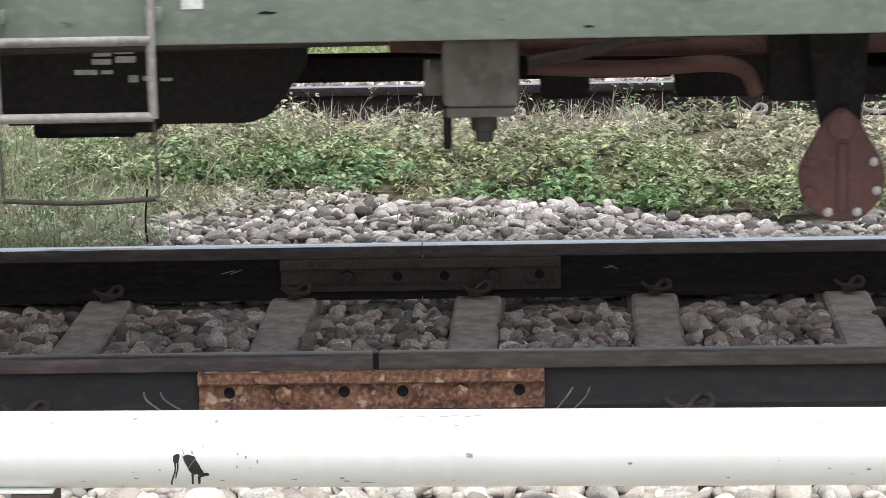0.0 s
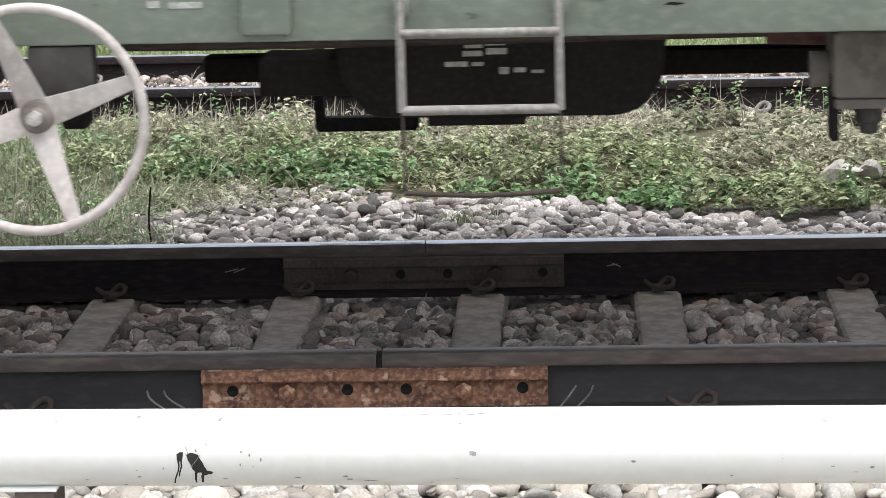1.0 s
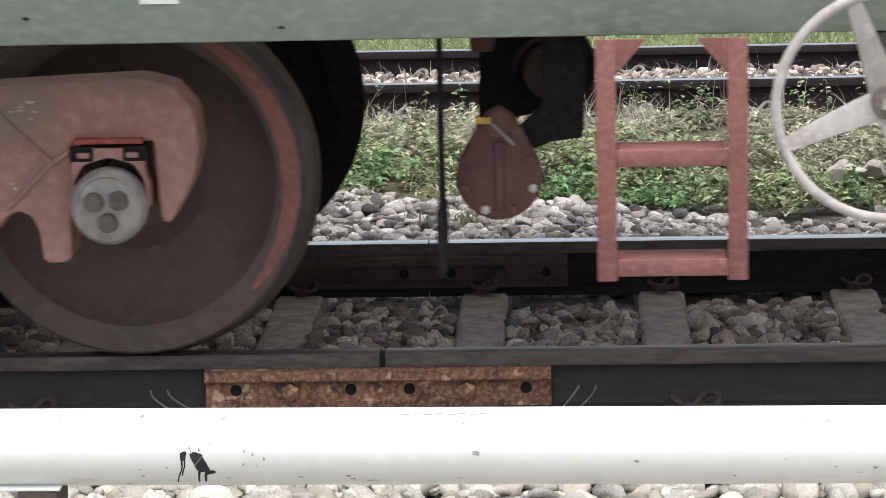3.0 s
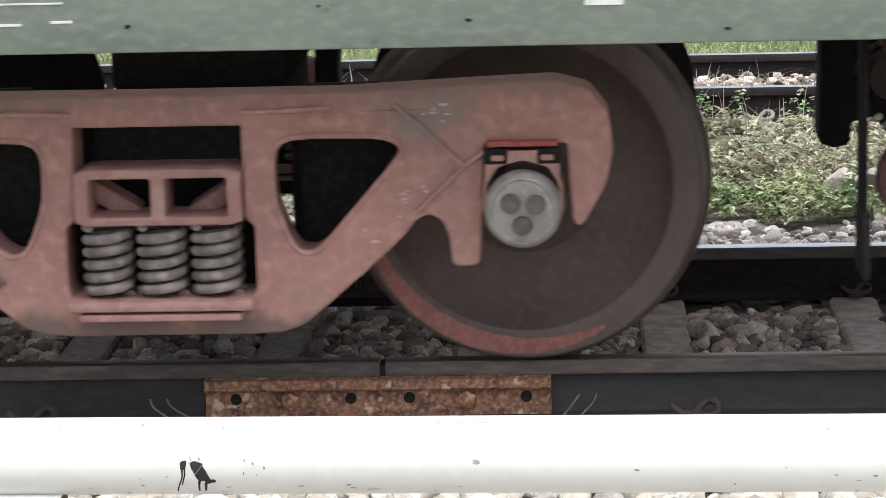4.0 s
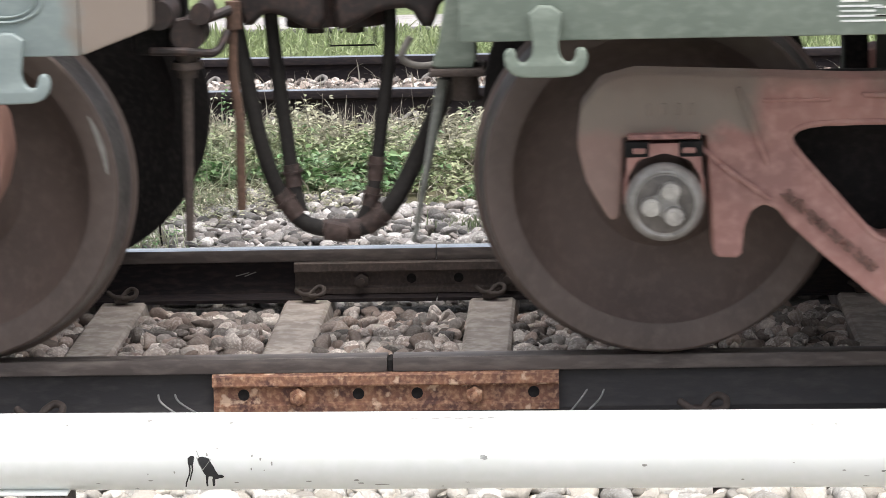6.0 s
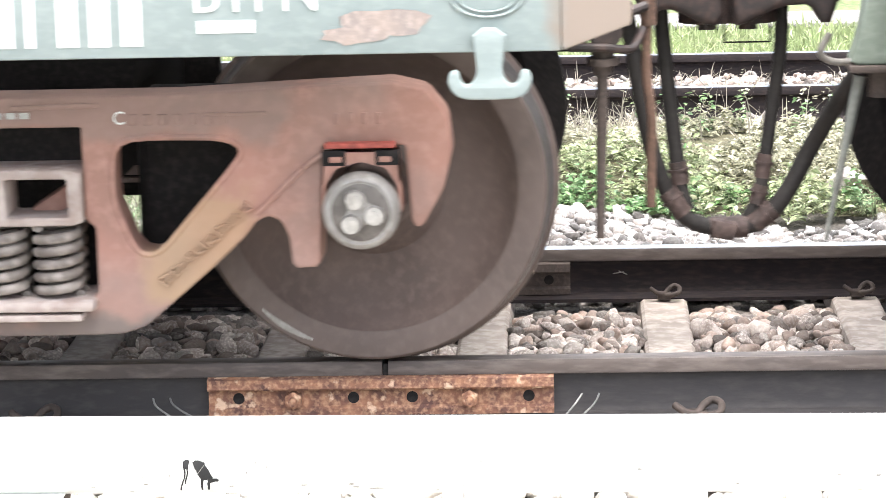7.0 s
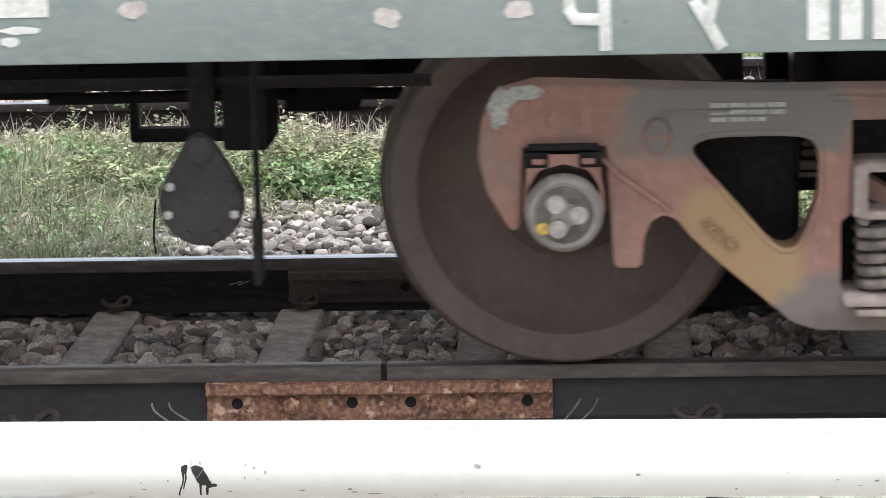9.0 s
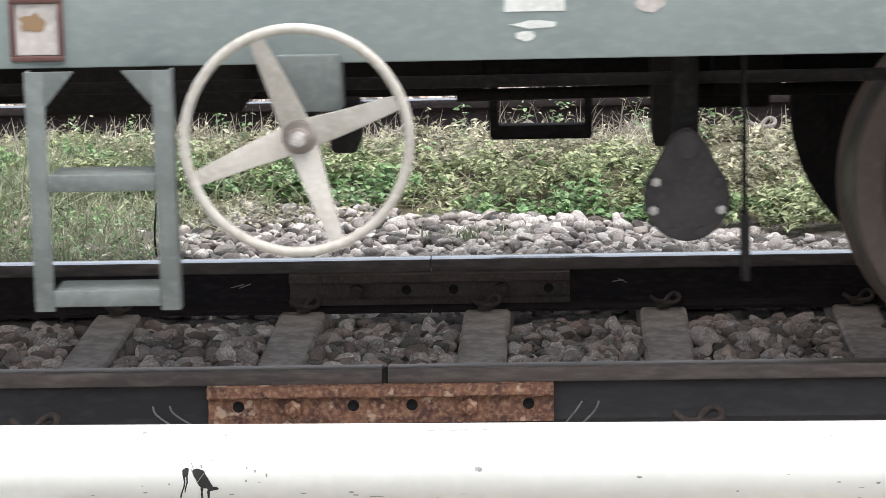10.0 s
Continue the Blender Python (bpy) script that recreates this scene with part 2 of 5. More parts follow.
    plate=mat("brown_cast_plate", (0.12, 0.055, 0.048), 0.75, dark=(0.085, 0.042, 0.038), scale=8, fine=70),
    dplate=mat("dark_cast_plate", (0.045, 0.04, 0.04), 0.75, scale=8, fine=70),
    bolt=mat("bright_bolt", (0.55, 0.52, 0.5), 0.5, 0.3, scale=30),
    white=mat("stencil_white", (0.70, 0.71, 0.68), 0.7, dark=(0.55, 0.56, 0.53), light=(0.78, 0.78, 0.75), scale=22, fine=90, bump=0.1),
    pale=mat("worn_stencil", (0.42, 0.42, 0.40), 0.8, dark=(0.26, 0.26, 0.25), scale=40, fine=120),
    redmark=mat("bright_red_mark", (0.36, 0.075, 0.055), 0.6, scale=20),
    yellow=mat("yellow_mark", (0.60, 0.42, 0.10), 0.6, scale=20),
    rustrod=mat("rusted_rod", (0.135, 0.078, 0.055), 0.85, scale=9, fine=70),
    rustpatch=mat("rubbed_rust_patch", (0.30, 0.24, 0.21), 0.8, dark=(0.22, 0.19, 0.18), scale=12, fine=80),
)


# ---- building helpers ----
def box(bm, x0, x1, y0, y1, z0, z1, bevel=0.0):
    r = bmesh.ops.create_cube(bm, size=1, matrix=Matrix.LocRotScale(((x0 + x1) / 2, (y0 + y1) / 2, (z0 + z1) / 2), None, (x1 - x0, y1 - y0, z1 - z0)))
    if bevel:
        ed = list({e for v in r["verts"] for e in v.link_edges})
        bmesh.ops.bevel(bm, geom=ed, offset=bevel, segments=2, affect="EDGES", profile=0.5)


def slab(bm, m, sx, sy, sz, bevel=0.0):
    """A box of that size, turned and placed by m."""
    r = bmesh.ops.create_cube(bm, size=1, matrix=m @ Matrix.Diagonal((sx, sy, sz, 1)))
    if bevel:
        ed = list({e for v in r["verts"] for e in v.link_edges})
        bmesh.ops.bevel(bm, geom=ed, offset=bevel, segments=2, affect="EDGES", profile=0.5)


def cyl(bm, a, b, r, seg=20, r2=None):
    a, b = Vector(a), Vector(b)
    d = b - a
    m = Matrix.Translation((a + b) / 2) @ d.to_track_quat("Z", "Y").to_matrix().to_4x4()
    bmesh.ops.create_cone(bm, cap_ends=True, segments=seg, radius1=r, radius2=r if r2 is None else r2, depth=d.length, matrix=m)


def tube(bm, pts, r, seg=10, closed=False):
    """A round bar along a line of points."""
    pts = [Vector(p) for p in pts]
    rings = []
    n = len(pts)
    up = Vector((0.13, 0.97, 0.2)).normalized()
    for i, p in enumerate(pts):
        a = pts[i - 1] if i or closed else p
        b = pts[(i + 1) % n] if i < n - 1 or closed else p
        d = (b - a).normalized()
        u = (up - d * up.dot(d))
        u = u.normalized() if u.length > 1e-4 else d.orthogonal().normalized()
        v = d.cross(u)
        up = u
        rings.append([bm.verts.new(p + r * (math.cos(q) * u + math.sin(q) * v)) for q in [2 * math.pi * k / seg for k in range(seg)]])
    for i in range(n if closed else n - 1):
        A, B = rings[i], rings[(i + 1) % n]
        for k in range(seg):
            bm.faces.new((A[k], A[(k + 1) % seg], B[(k + 1) % seg], B[k]))
    if not closed:
        bm.faces.new(rings[0][::-1])
        bm.faces.new(rings[-1])


def smooth_path(pts, steps=6):
    """A rounded line through points."""
    pts = [Vector(p) for p in pts]
    out = []
    for i in range(len(pts) - 1):
        p0, p1, p2, p3 = pts[max(0, i - 1)], pts[i], pts[i + 1], pts[min(len(pts) - 1, i + 2)]
        for k in range(steps):
            t = k / steps
            out.append(0.5 * (2 * p1 + (p2 - p0) * t + (2 * p0 - 5 * p1 + 4 * p2 - p3) * t * t + (3 * p1 - p0 - 3 * p2 + p3) * t ** 3))
    return out + [pts[-1]]


def lathe(bm, prof, seg=48):
    """A turned shape round the y axis; prof: (y, radius)."""
    rings = [[bm.verts.new((r * math.sin(2 * math.pi * k / seg), y, r * math.cos(2 * math.pi * k / seg))) for k in range(seg)] for y, r in prof]
    for A, B in zip(rings, rings[1:]):
        for k in range(seg):
            bm.faces.new((A[k], A[(k + 1) % seg], B[(k + 1) % seg], B[k]))
    for R, flip in ((rings[0], 1), (rings[-1], 0)):
        bm.faces.new(R[::-1] if flip else R)


def round_off(pts, k=0.22, most=0.022):
    """Cuts the corners of an outline, by no more than that length."""
    out = []
    for i, p in enumerate(pts):
        q, r = pts[i - 1], pts[(i + 1) % len(pts)]
        kq = min(k, most / max(1e-6, math.dist(p, q)))
        kr = min(k, most / max(1e-6, math.dist(p, r)))
        out += [(p[0] + (q[0] - p[0]) * kq, p[1] + (q[1] - p[1]) * kq), (p[0] + (r[0] - p[0]) * kr, p[1] + (r[1] - p[1]) * kr)]
    return out


def inset(pts, d):
    """An outline drawn in by d (out, where d is below 0)."""
    n = len(pts)
    area = sum(pts[i - 1][0] * pts[i][1] - pts[i][0] * pts[i - 1][1] for i in range(n))
    sg = 1 if area > 0 else -1
    out = []
    for i, p in enumerate(pts):
        u = (Vector(p) - Vector(pts[i - 1])).normalized()
        v = (Vector(pts[(i + 1) % n]) - Vector(p)).normalized()
        nu, nv = Vector((-u.y, u.x)) * sg, Vector((-v.y, v.x)) * sg
        m = nu + nv
        m = m / max(0.5, m.length_squared) * 2 * 1.0
        out.append((p[0] + m.x * d, p[1] + m.y * d))
    return out


def cast_plate(outlines, y0, y1, bevel=0.01, soft=0.18, most=0.022):
    """A thick plate in the x-z plane from y0 to y1, with openings, and rounded edges."""
    cu = bpy.data.curves.new("outline", "CURVE")
    cu.dimensions, cu.fill_mode = "2D", "BOTH"
    cu.extrude, cu.bevel_depth, cu.bevel_resolution = (y1 - y0) / 2 - bevel, bevel, 2
    for k, o in enumerate(outlines):
        o = inset(o, bevel if k == 0 else -bevel)
        o = round_off(o, soft, most) if soft else o
        sp = cu.splines.new("POLY")
        sp.points.add(len(o) - 1)
        for p, (x, z) in zip(sp.points, o):
            p.co = (x, z, 0, 1)
        sp.use_cyclic_u = True
    ob = bpy.data.objects.new("outline", cu)
    scene.collection.objects.link(ob)
    dg = bpy.context.evaluated_depsgraph_get()
    me = bpy.data.meshes.new_from_object(ob.evaluated_get(dg))
    bpy.data.objects.remove(ob)
    bpy.data.curves.remove(cu)
    bm = bmesh.new()
    bm.from_mesh(me)
    bmesh.ops.remove_doubles(bm, verts=bm.verts, dist=1e-5)
    bpy.data.meshes.remove(me)
    bm.transform(Matrix.Translation((0, (y0 + y1) / 2, 0)) @ pose(0, 0, 0, 90))
    return bm


def text_mesh(body, height, depth=0.002):
    """Flat raised letters, standing in the x-z plane, facing -y; origin at the left of the base line."""
    cu = bpy.data.curves.new("lettering", "FONT")
    cu.body, cu.size, cu.extrude = body, height / 0.72, depth / 2
    ob = bpy.data.objects.new("lettering", cu)
    scene.collection.objects.link(ob)
    me = bpy.data.meshes.new_from_object(ob.evaluated_get(bpy.context.evaluated_depsgraph_get()))
    bpy.data.objects.remove(ob)
    bm = bmesh.new()
    bm.from_mesh(me)
    bpy.data.meshes.remove(me)
    bm.transform(pose(0, 0, 0, 90))
    return bm


def mesh_of(bm, name, material, smooth=None):
    bmesh.ops.recalc_face_normals(bm, faces=bm.faces)
    me = bpy.data.meshes.new(name)
    bm.to_mesh(me)
    bm.free()
    me.materials.append(material)
    if smooth is not None:
        for p in me.polygons:
            p.use_smooth = True
        me.set_sharp_from_angle(angle=radians(smooth))
    return me


def part(name, bm, material, parent, label="", at=(0, 0, 0), smooth=35):
    ob = new(name, mesh_of(bm, name, material, smooth))
    ob.parent = parent
    ob.location = at
    if label:
        tagged(ob, label)
    return ob


def thing(name, bm, material, label, category, group="", kind="", at=(0, 0, 0), smooth=35):
    ob = new(name, mesh_of(bm, name, material, smooth))
    ob.location = at
    return tagged(ob, label, category, group, kind)


def empty(name, label, category, group="", at=(0, 0, 0)):
    ob = new(name)
    ob.location = at
    ob.empty_display_size = 0.1
    return tagged(ob, label, category, group)


def B():
    return bmesh.new()


# ---- ground ----
b = B()
bmesh.ops.create_grid(b, x_segments=40, y_segments=40, size=400)
thing("ground", b, M["earth"], "green grassy ground beyond the railway tracks", "ground", kind="structure", at=(0, 0, -0.30))
for y0, y1, lb in ((-10.0, 3.35, "grey gravel bed under the railway track"), (5.42, 7.95, "grey gravel bed under the second track")):
    b = B()
    box(b, -14, 14, y0, y1, -0.335, -0.215 if y0 < 0 else -0.275)
    thing("ballast_bed", b, M["bed"], lb, "ground", kind="structure")


b = B()
box(b, -14, 14, 5.68, 7.03, -0.274, -0.225)
thing("ballast_bed", b, M["bed"], "raised gravel bed between the second track's rails", "ground", kind="structure")
b = B()
box(b, -14, 14, 9.85, 10.5, -0.29, -0.262, 0.01)
thing("gravel_path", b, M["clean"], "pale gravel path beyond the second track", "path", kind="structure")


def mound(x, y):
    """Height of the low bank between the tracks."""
    t = np.clip((y - 3.15) / 0.95, 0, 1)
    d = np.clip((y - 4.60) / 0.75, 0, 1)
    d = d * d * (3 - 2 * d)
    return -0.215 + 0.075 * t * t * (3 - 2 * t) * (1 - d) + 0.018 * np.sin(x * 2.7) * t * (1 - d) - 0.055 * d


b = B()
bmesh.ops.create_grid(b, x_segments=140, y_segments=18, size=1)
for v in b.verts:
    v.co = (v.co.x * 14, 4.30 + v.co.y * 1.20, 0)
    v.co.z = float(mound(v.co.x, v.co.y)) + 0.012 * noise.noise(v.co * 4)
thing("soil_strip", b, M["soil"], "dry soil bank between the tracks", "ground", kind="structure")


# ---- rails, sleepers, fastenings ----
BODY = [(-0.07, -0.168), (0.07, -0.168), (0.07, -0.157), (0.02, -0.146), (0.009, -0.13), (0.009, -0.047), (-0.009, -0.047), (-0.009, -0.13), (-0.02, -0.146), (-0.07, -0.157)]
HEAD = [(-0.009, -0.047), (0.009, -0.047), (0.035, -0.040), (0.036, -0.012), (0.031, -0.003), (0.018, 0.0), (-0.018, 0.0), (-0.031, -0.003), (-0.036, -0.012), (-0.035, -0.040)]


def drawn(prof, x0, x1, tops=()):
    """A bar with that profile along x; the edges named in tops take the second material."""
    b = B()
    P = [b.verts.new((x0, y, z)) for y, z in prof]
    Q = [b.verts.new((x1, y, z)) for y, z in prof]
    n = len(prof)
    for i in range(n):
        f = b.faces.new((P[i], P[(i + 1) % n], Q[(i + 1) % n], Q[i]))
        f.material_index = 1 if i in tops else 0
    b.faces.new(P[::-1])
    b.faces.new(Q)
    return b


def rail(x0, x1, y, top, label, group, z=0.0):
    # only the near rail's web has the bounced light painted in
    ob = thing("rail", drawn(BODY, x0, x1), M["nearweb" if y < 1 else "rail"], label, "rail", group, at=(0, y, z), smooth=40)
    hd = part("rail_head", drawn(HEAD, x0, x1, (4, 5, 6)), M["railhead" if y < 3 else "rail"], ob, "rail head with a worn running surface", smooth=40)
    hd.data.materials.append(M[top])


def fishplate(b, x0, x1, y, side):
    """A joint bar on one side of a rail, with its sloped upper and lower flange."""
    prof = [(0.010, -0.050), (0.030, -0.041), (0.054, -0.046), (0.056, -0.070), (0.052, -0.075), (0.028, -0.077), (0.030, -0.122), (0.040, -0.130), (0.040, -0.147), (0.010, -0.140)]
    A = [b.verts.new((x0, y + side * p, z)) for p, z in prof]
    C = [b.verts.new((x1, y + side * p, z)) for p, z in prof]
    for i in range(len(prof)):
        b.faces.new((A[i], A[(i + 1) % len(prof)], C[(i + 1) % len(prof)], C[i]))
    b.faces.new(A[::-1])
    b.faces.new(C)


def joint(x0, x1, y, side, holes, bolts, mt, label):
    b = B()
    fishplate(b, x0, x1, y, side)
    ob = thing("fishplate", b, M[mt], label, "fishplate", group="rail joints")
    yy = y + side * 0.030
    for x in holes:
        b = B()
        # no real hole: a flush black disc paints its shaded depth
        cyl(b, (0, side * 0.0012, 0), (0, -side * 0.004, 0), 0.0155, 16)
        part("bolt_hole", b, M["black"], ob, "bolt hole, its dark inside a black disc", at=(x, yy, -0.101))
    for x in bolts:
        b = B()
        cyl(b, (0, -side * 0.004, 0), (0, side * 0.026, 0), 0.024, 6)
        cyl(b, (0, side * 0.0, 0), (0, side * 0.045, 0), 0.012, 10)
        part("bolt", b, M["bar" if mt == "bar" else "clip"], ob, at=(x, yy, -0.103))
    return ob


for y, gap, half, top, lb in ((0.0, -0.523, 0.008, "tread", "dark rusty rail with a worn head, the train's dark reflection painted in"), (1.507, -0.474, 0.0018, "shiny", "dark rail with a polished head")):
    for x0, x1 in ((-14, gap - half), (gap + half, 14)):
        rail(x0, x1, y, top, lb, "rails of the first track")
b = B()   # added black filler that keeps the near rail's joint gap dark
box(b, -0.5300, -0.5160, -0.031, 0.031, -0.046, -0.010, 0.001)
box(b, -0.5300, -0.5160, -0.009, 0.009, -0.150, -0.047)
thing("end_post", b, M["black"], "black filler that darkens the rail joint's gap", "end post")
for y, z in ((5.60, -0.055), (7.107, -0.092)):
    rail(-14, 14, y, "shiny", "dark rail with a bright head on the second track", "rails of the second track", z)

joint(-0.999, -0.075, 0.0, -1, (-0.918, -0.610, -0.453, -0.142), (-0.770, -0.299), "bar", "orange-brown rusted six-hole fishplate on the rail")
joint(-0.999, -0.075, 0.0, 1, (), (-0.770, -0.299), "fbar", "dark dirty fishplate on the rail")
joint(-0.929, -0.033, 1.507, -1, (-0.555, -0.404, -0.101), (-0.714, -0.249), "fbar", "dark brown dirty fishplate on the rail")

SLEEPERS = [-4.43, -3.84, -3.25, -2.66, -2.07, -1.478, -0.886, -0.296, 0.261, 0.866, 1.46, 2.05, 2.64, 3.23]


def sleeper_mesh():
    b = B()
    w0, w1, zt, zb = 0.069, 0.10, -0.160, -0.30
    ys = [-0.52, -0.15, 0.15, 0.45, 0.75, 1.05, 1.35, 1.66, 2.03]
    rows = []
    for y in ys:
        d = 0.006 * math.cos((y - 0.75) * 2.2)
        rows.append([b.verts.new(p) for p in ((-w1, y, zb), (-w0 - 0.004, y, zt - d - 0.008), (-w0 + 0.006, y, zt - d), (w0 - 0.006, y, zt - d), (w0 + 0.004, y, zt - d - 0.008), (w1, y, zb))])
    for A, C in zip(rows, rows[1:]):
        for k in range(5):
            b.faces.new((A[k], A[k + 1], C[k + 1], C[k]))
    b.faces.new(rows[0])
    b.faces.new(rows[-1][::-1])
    return mesh_of(b, "sleeper", M["sleeper"], 30)


sm = sleeper_mesh()
for x in SLEEPERS:
    tagged(new("sleeper", sm), "narrow grey concrete sleeper with dirt", "sleeper", "sleepers of the first track").location = (x, 0, 0)
SECOND = [0.28 + 0.555 * k for k in range(-10, 9)]
for x in SECOND:
    ob = tagged(new("sleeper", sm), "grey concrete sleeper under the second track", "sleeper", "sleepers of the second track")
    ob.matrix_world = pose(x, 5.60, -0.064, -1.35)


def clip_mesh(mt="clip"):
    """A bent spring clip: a bar that loops over the rail's foot."""
    b = B()
    pts = [(-0.058, -0.03, 0.034), (-0.046, -0.04, 0.026), (-0.022, -0.045, 0.010), (0.004, -0.035, 0.010), (0.020, -0.015, 0.028), (0.044, -0.005, 0.042),
           (0.066, -0.02, 0.036), (0.064, -0.045, 0.016), (0.040, -0.055, 0.006), (0.004, -0.05, 0.004)]
    tube(b, smooth_path([(px, py, pz * 0.85) for px, py, pz in pts], 5), 0.0105, 8)
    return mesh_of(b, "spring_clip", M[mt], 60)


def shoulder_mesh():
    b = B()
    box(b, -0.03, 0.03, -0.05, 0.0, -0.02, 0.012, 0.006)
    return mesh_of(b, "shoulder", M["clip"], 30)


cm, shm = clip_mesh(), shoulder_mesh()
for x in SLEEPERS:
    for y, turn in ((-0.078, 0), (0.078, 180), (1.429, 0), (1.585, 180)):
        if y < 0 and -1.0 < x < 0:
            continue   # the fishplate leaves no room for a clip here
        ob = tagged(new("spring_clip", cm), "rusty bent spring clip holding the rail's foot", "rail clip", "spring clips of the first track")
        ob.matrix_world = pose(x + random.uniform(-0.012, 0.012) + (0.03 if y < 0 else 0), y, -0.140, 0, 0, turn + random.uniform(-7, 7)) @ Matrix.Scale(0.98 if y < 0 else 0.72, 4)
        c = new("shoulder", shm)
        c.parent = ob
pcm = clip_mesh("paleclip")
for x in SECOND[4:14]:
    for y, z, turn in ((5.525, -0.198, 0), (7.03, -0.222, 0)):
        ob = tagged(new("spring_clip", pcm), "pale spring clip on the second track", "rail clip", "spring clips of the second track")
        ob.matrix_world = pose(x, y, z, 0, 0, turn)

for x, turn, w in ((-1.10, -14, 0.045), (-1.075, -20, 0.04), (0.135, 25, 0.03), (0.12, -8, 0.035)):
    b = B()
    slab(b, pose(0, 0, 0, 0, turn, 0), w, 0.001, 0.003)
    thing("chalk_mark", b, M["scuff"], "pale chalk stroke on the rail's web", "chalk mark", "chalk marks", at=(x, 1.4972, -0.085))

# thin bond wires at the joint
for k, pts in enumerate((((-1.145, -0.052, -0.092), (-1.13, -0.075, -0.112), (-1.06, -0.11, -0.15)), ((-1.10, -0.052, -0.092), (-1.08, -0.075, -0.112), (-0.995, -0.11, -0.152)),
                         ((0.0, -0.052, -0.092), (-0.02, -0.075, -0.115), (-0.06, -0.11, -0.155)), ((0.045, -0.052, -0.092), (0.03, -0.075, -0.115), (-0.02, -0.11, -0.155)))):
    b = B()
    tube(b, smooth_path(pts, 6), 0.0028, 6)
    thing("bond_wire", b, M["wire"], "thin pale bond wire beside the rail joint", "wire", "bond wires")

# ---- white pipe barrier ----
PY, PZ, PR = -2.0, 0.277, 0.0755
b = B()
tube(b, [(-6 + i * 0.25, 0, 0.0) for i in range(49)], PR, 48)
pipe = thing("pipe_rail", b, M["pipe"], "white painted steel pipe of a low barrier", "barrier", at=(0, PY, PZ), smooth=60)
pipe.rotation_euler = (0, radians(0.40), 0)
for x in (-6.0 + 1.05, -1.06, 2.9, 5.6):
    b = B()
    box(b, -0.24, 0.047, -0.06, 0.06, -0.006, 0.0, 0.002)
    ob = part("saddle_plate", b, M["pipe"], pipe, at=(x, 0, -PR + 0.008))
    b = B()
    box(b, -0.036, 0.042, -0.058, 0.058, -0.46, -0.0065, 0.004)
    part("post", b, M["fbar"], pipe, "dark rusty steel post", at=(x, 0, -PR + 0.008))

# ---- the train ----
TIMES = [k * 0.25 for k in range(41)]
R_WHEEL = 0.4735
SIDE = -0.78          # outer face of the side sills
S_A, S_B = -5.0075, -8.741   # bogie centres along the train


def mirrored(half):
    """A closed outline from its right half, top centre to bottom centre."""
    return half + [(-x, z) for x, z in reversed(half) if x > 1e-6]


SF_OUT = mirrored([(0.0, 0.765), (0.45, 0.766), (0.80, 0.782), (1.0, 0.790), (1.085, 0.768), (1.135, 0.705), (1.146, 0.61), (1.125, 0.52), (1.068, 0.420), (1.043, 0.425),
                   (1.036, 0.52), (1.030, 0.630), (0.825, 0.632), (0.818, 0.50), (0.808, 0.322), (0.738, 0.319), (0.730, 0.40), (0.712, 0.440), (0.682, 0.455), (0.650, 0.443),
                   (0.62, 0.403), (0.54, 0.328), (0.43, 0.234), (0.36, 0.174), (0.30, 0.155), (0.22, 0.152), (0.0, 0.152)])
SF_TRI = [(0.287, 0.55), (0.289, 0.62), (0.318, 0.655), (0.40, 0.661), (0.56, 0.658), (0.610, 0.642), (0.620, 0.614), (0.59, 0.575), (0.415, 0.375), (0.385, 0.358), (0.352, 0.362), (0.328, 0.39), (0.290, 0.49)]
SF_MID = mirrored([(0.0, 0.688), (0.213, 0.688), (0.214, 0.45), (0.240, 0.432), (0.240, 0.265), (0.215, 0.242), (0.0, 0.242)])


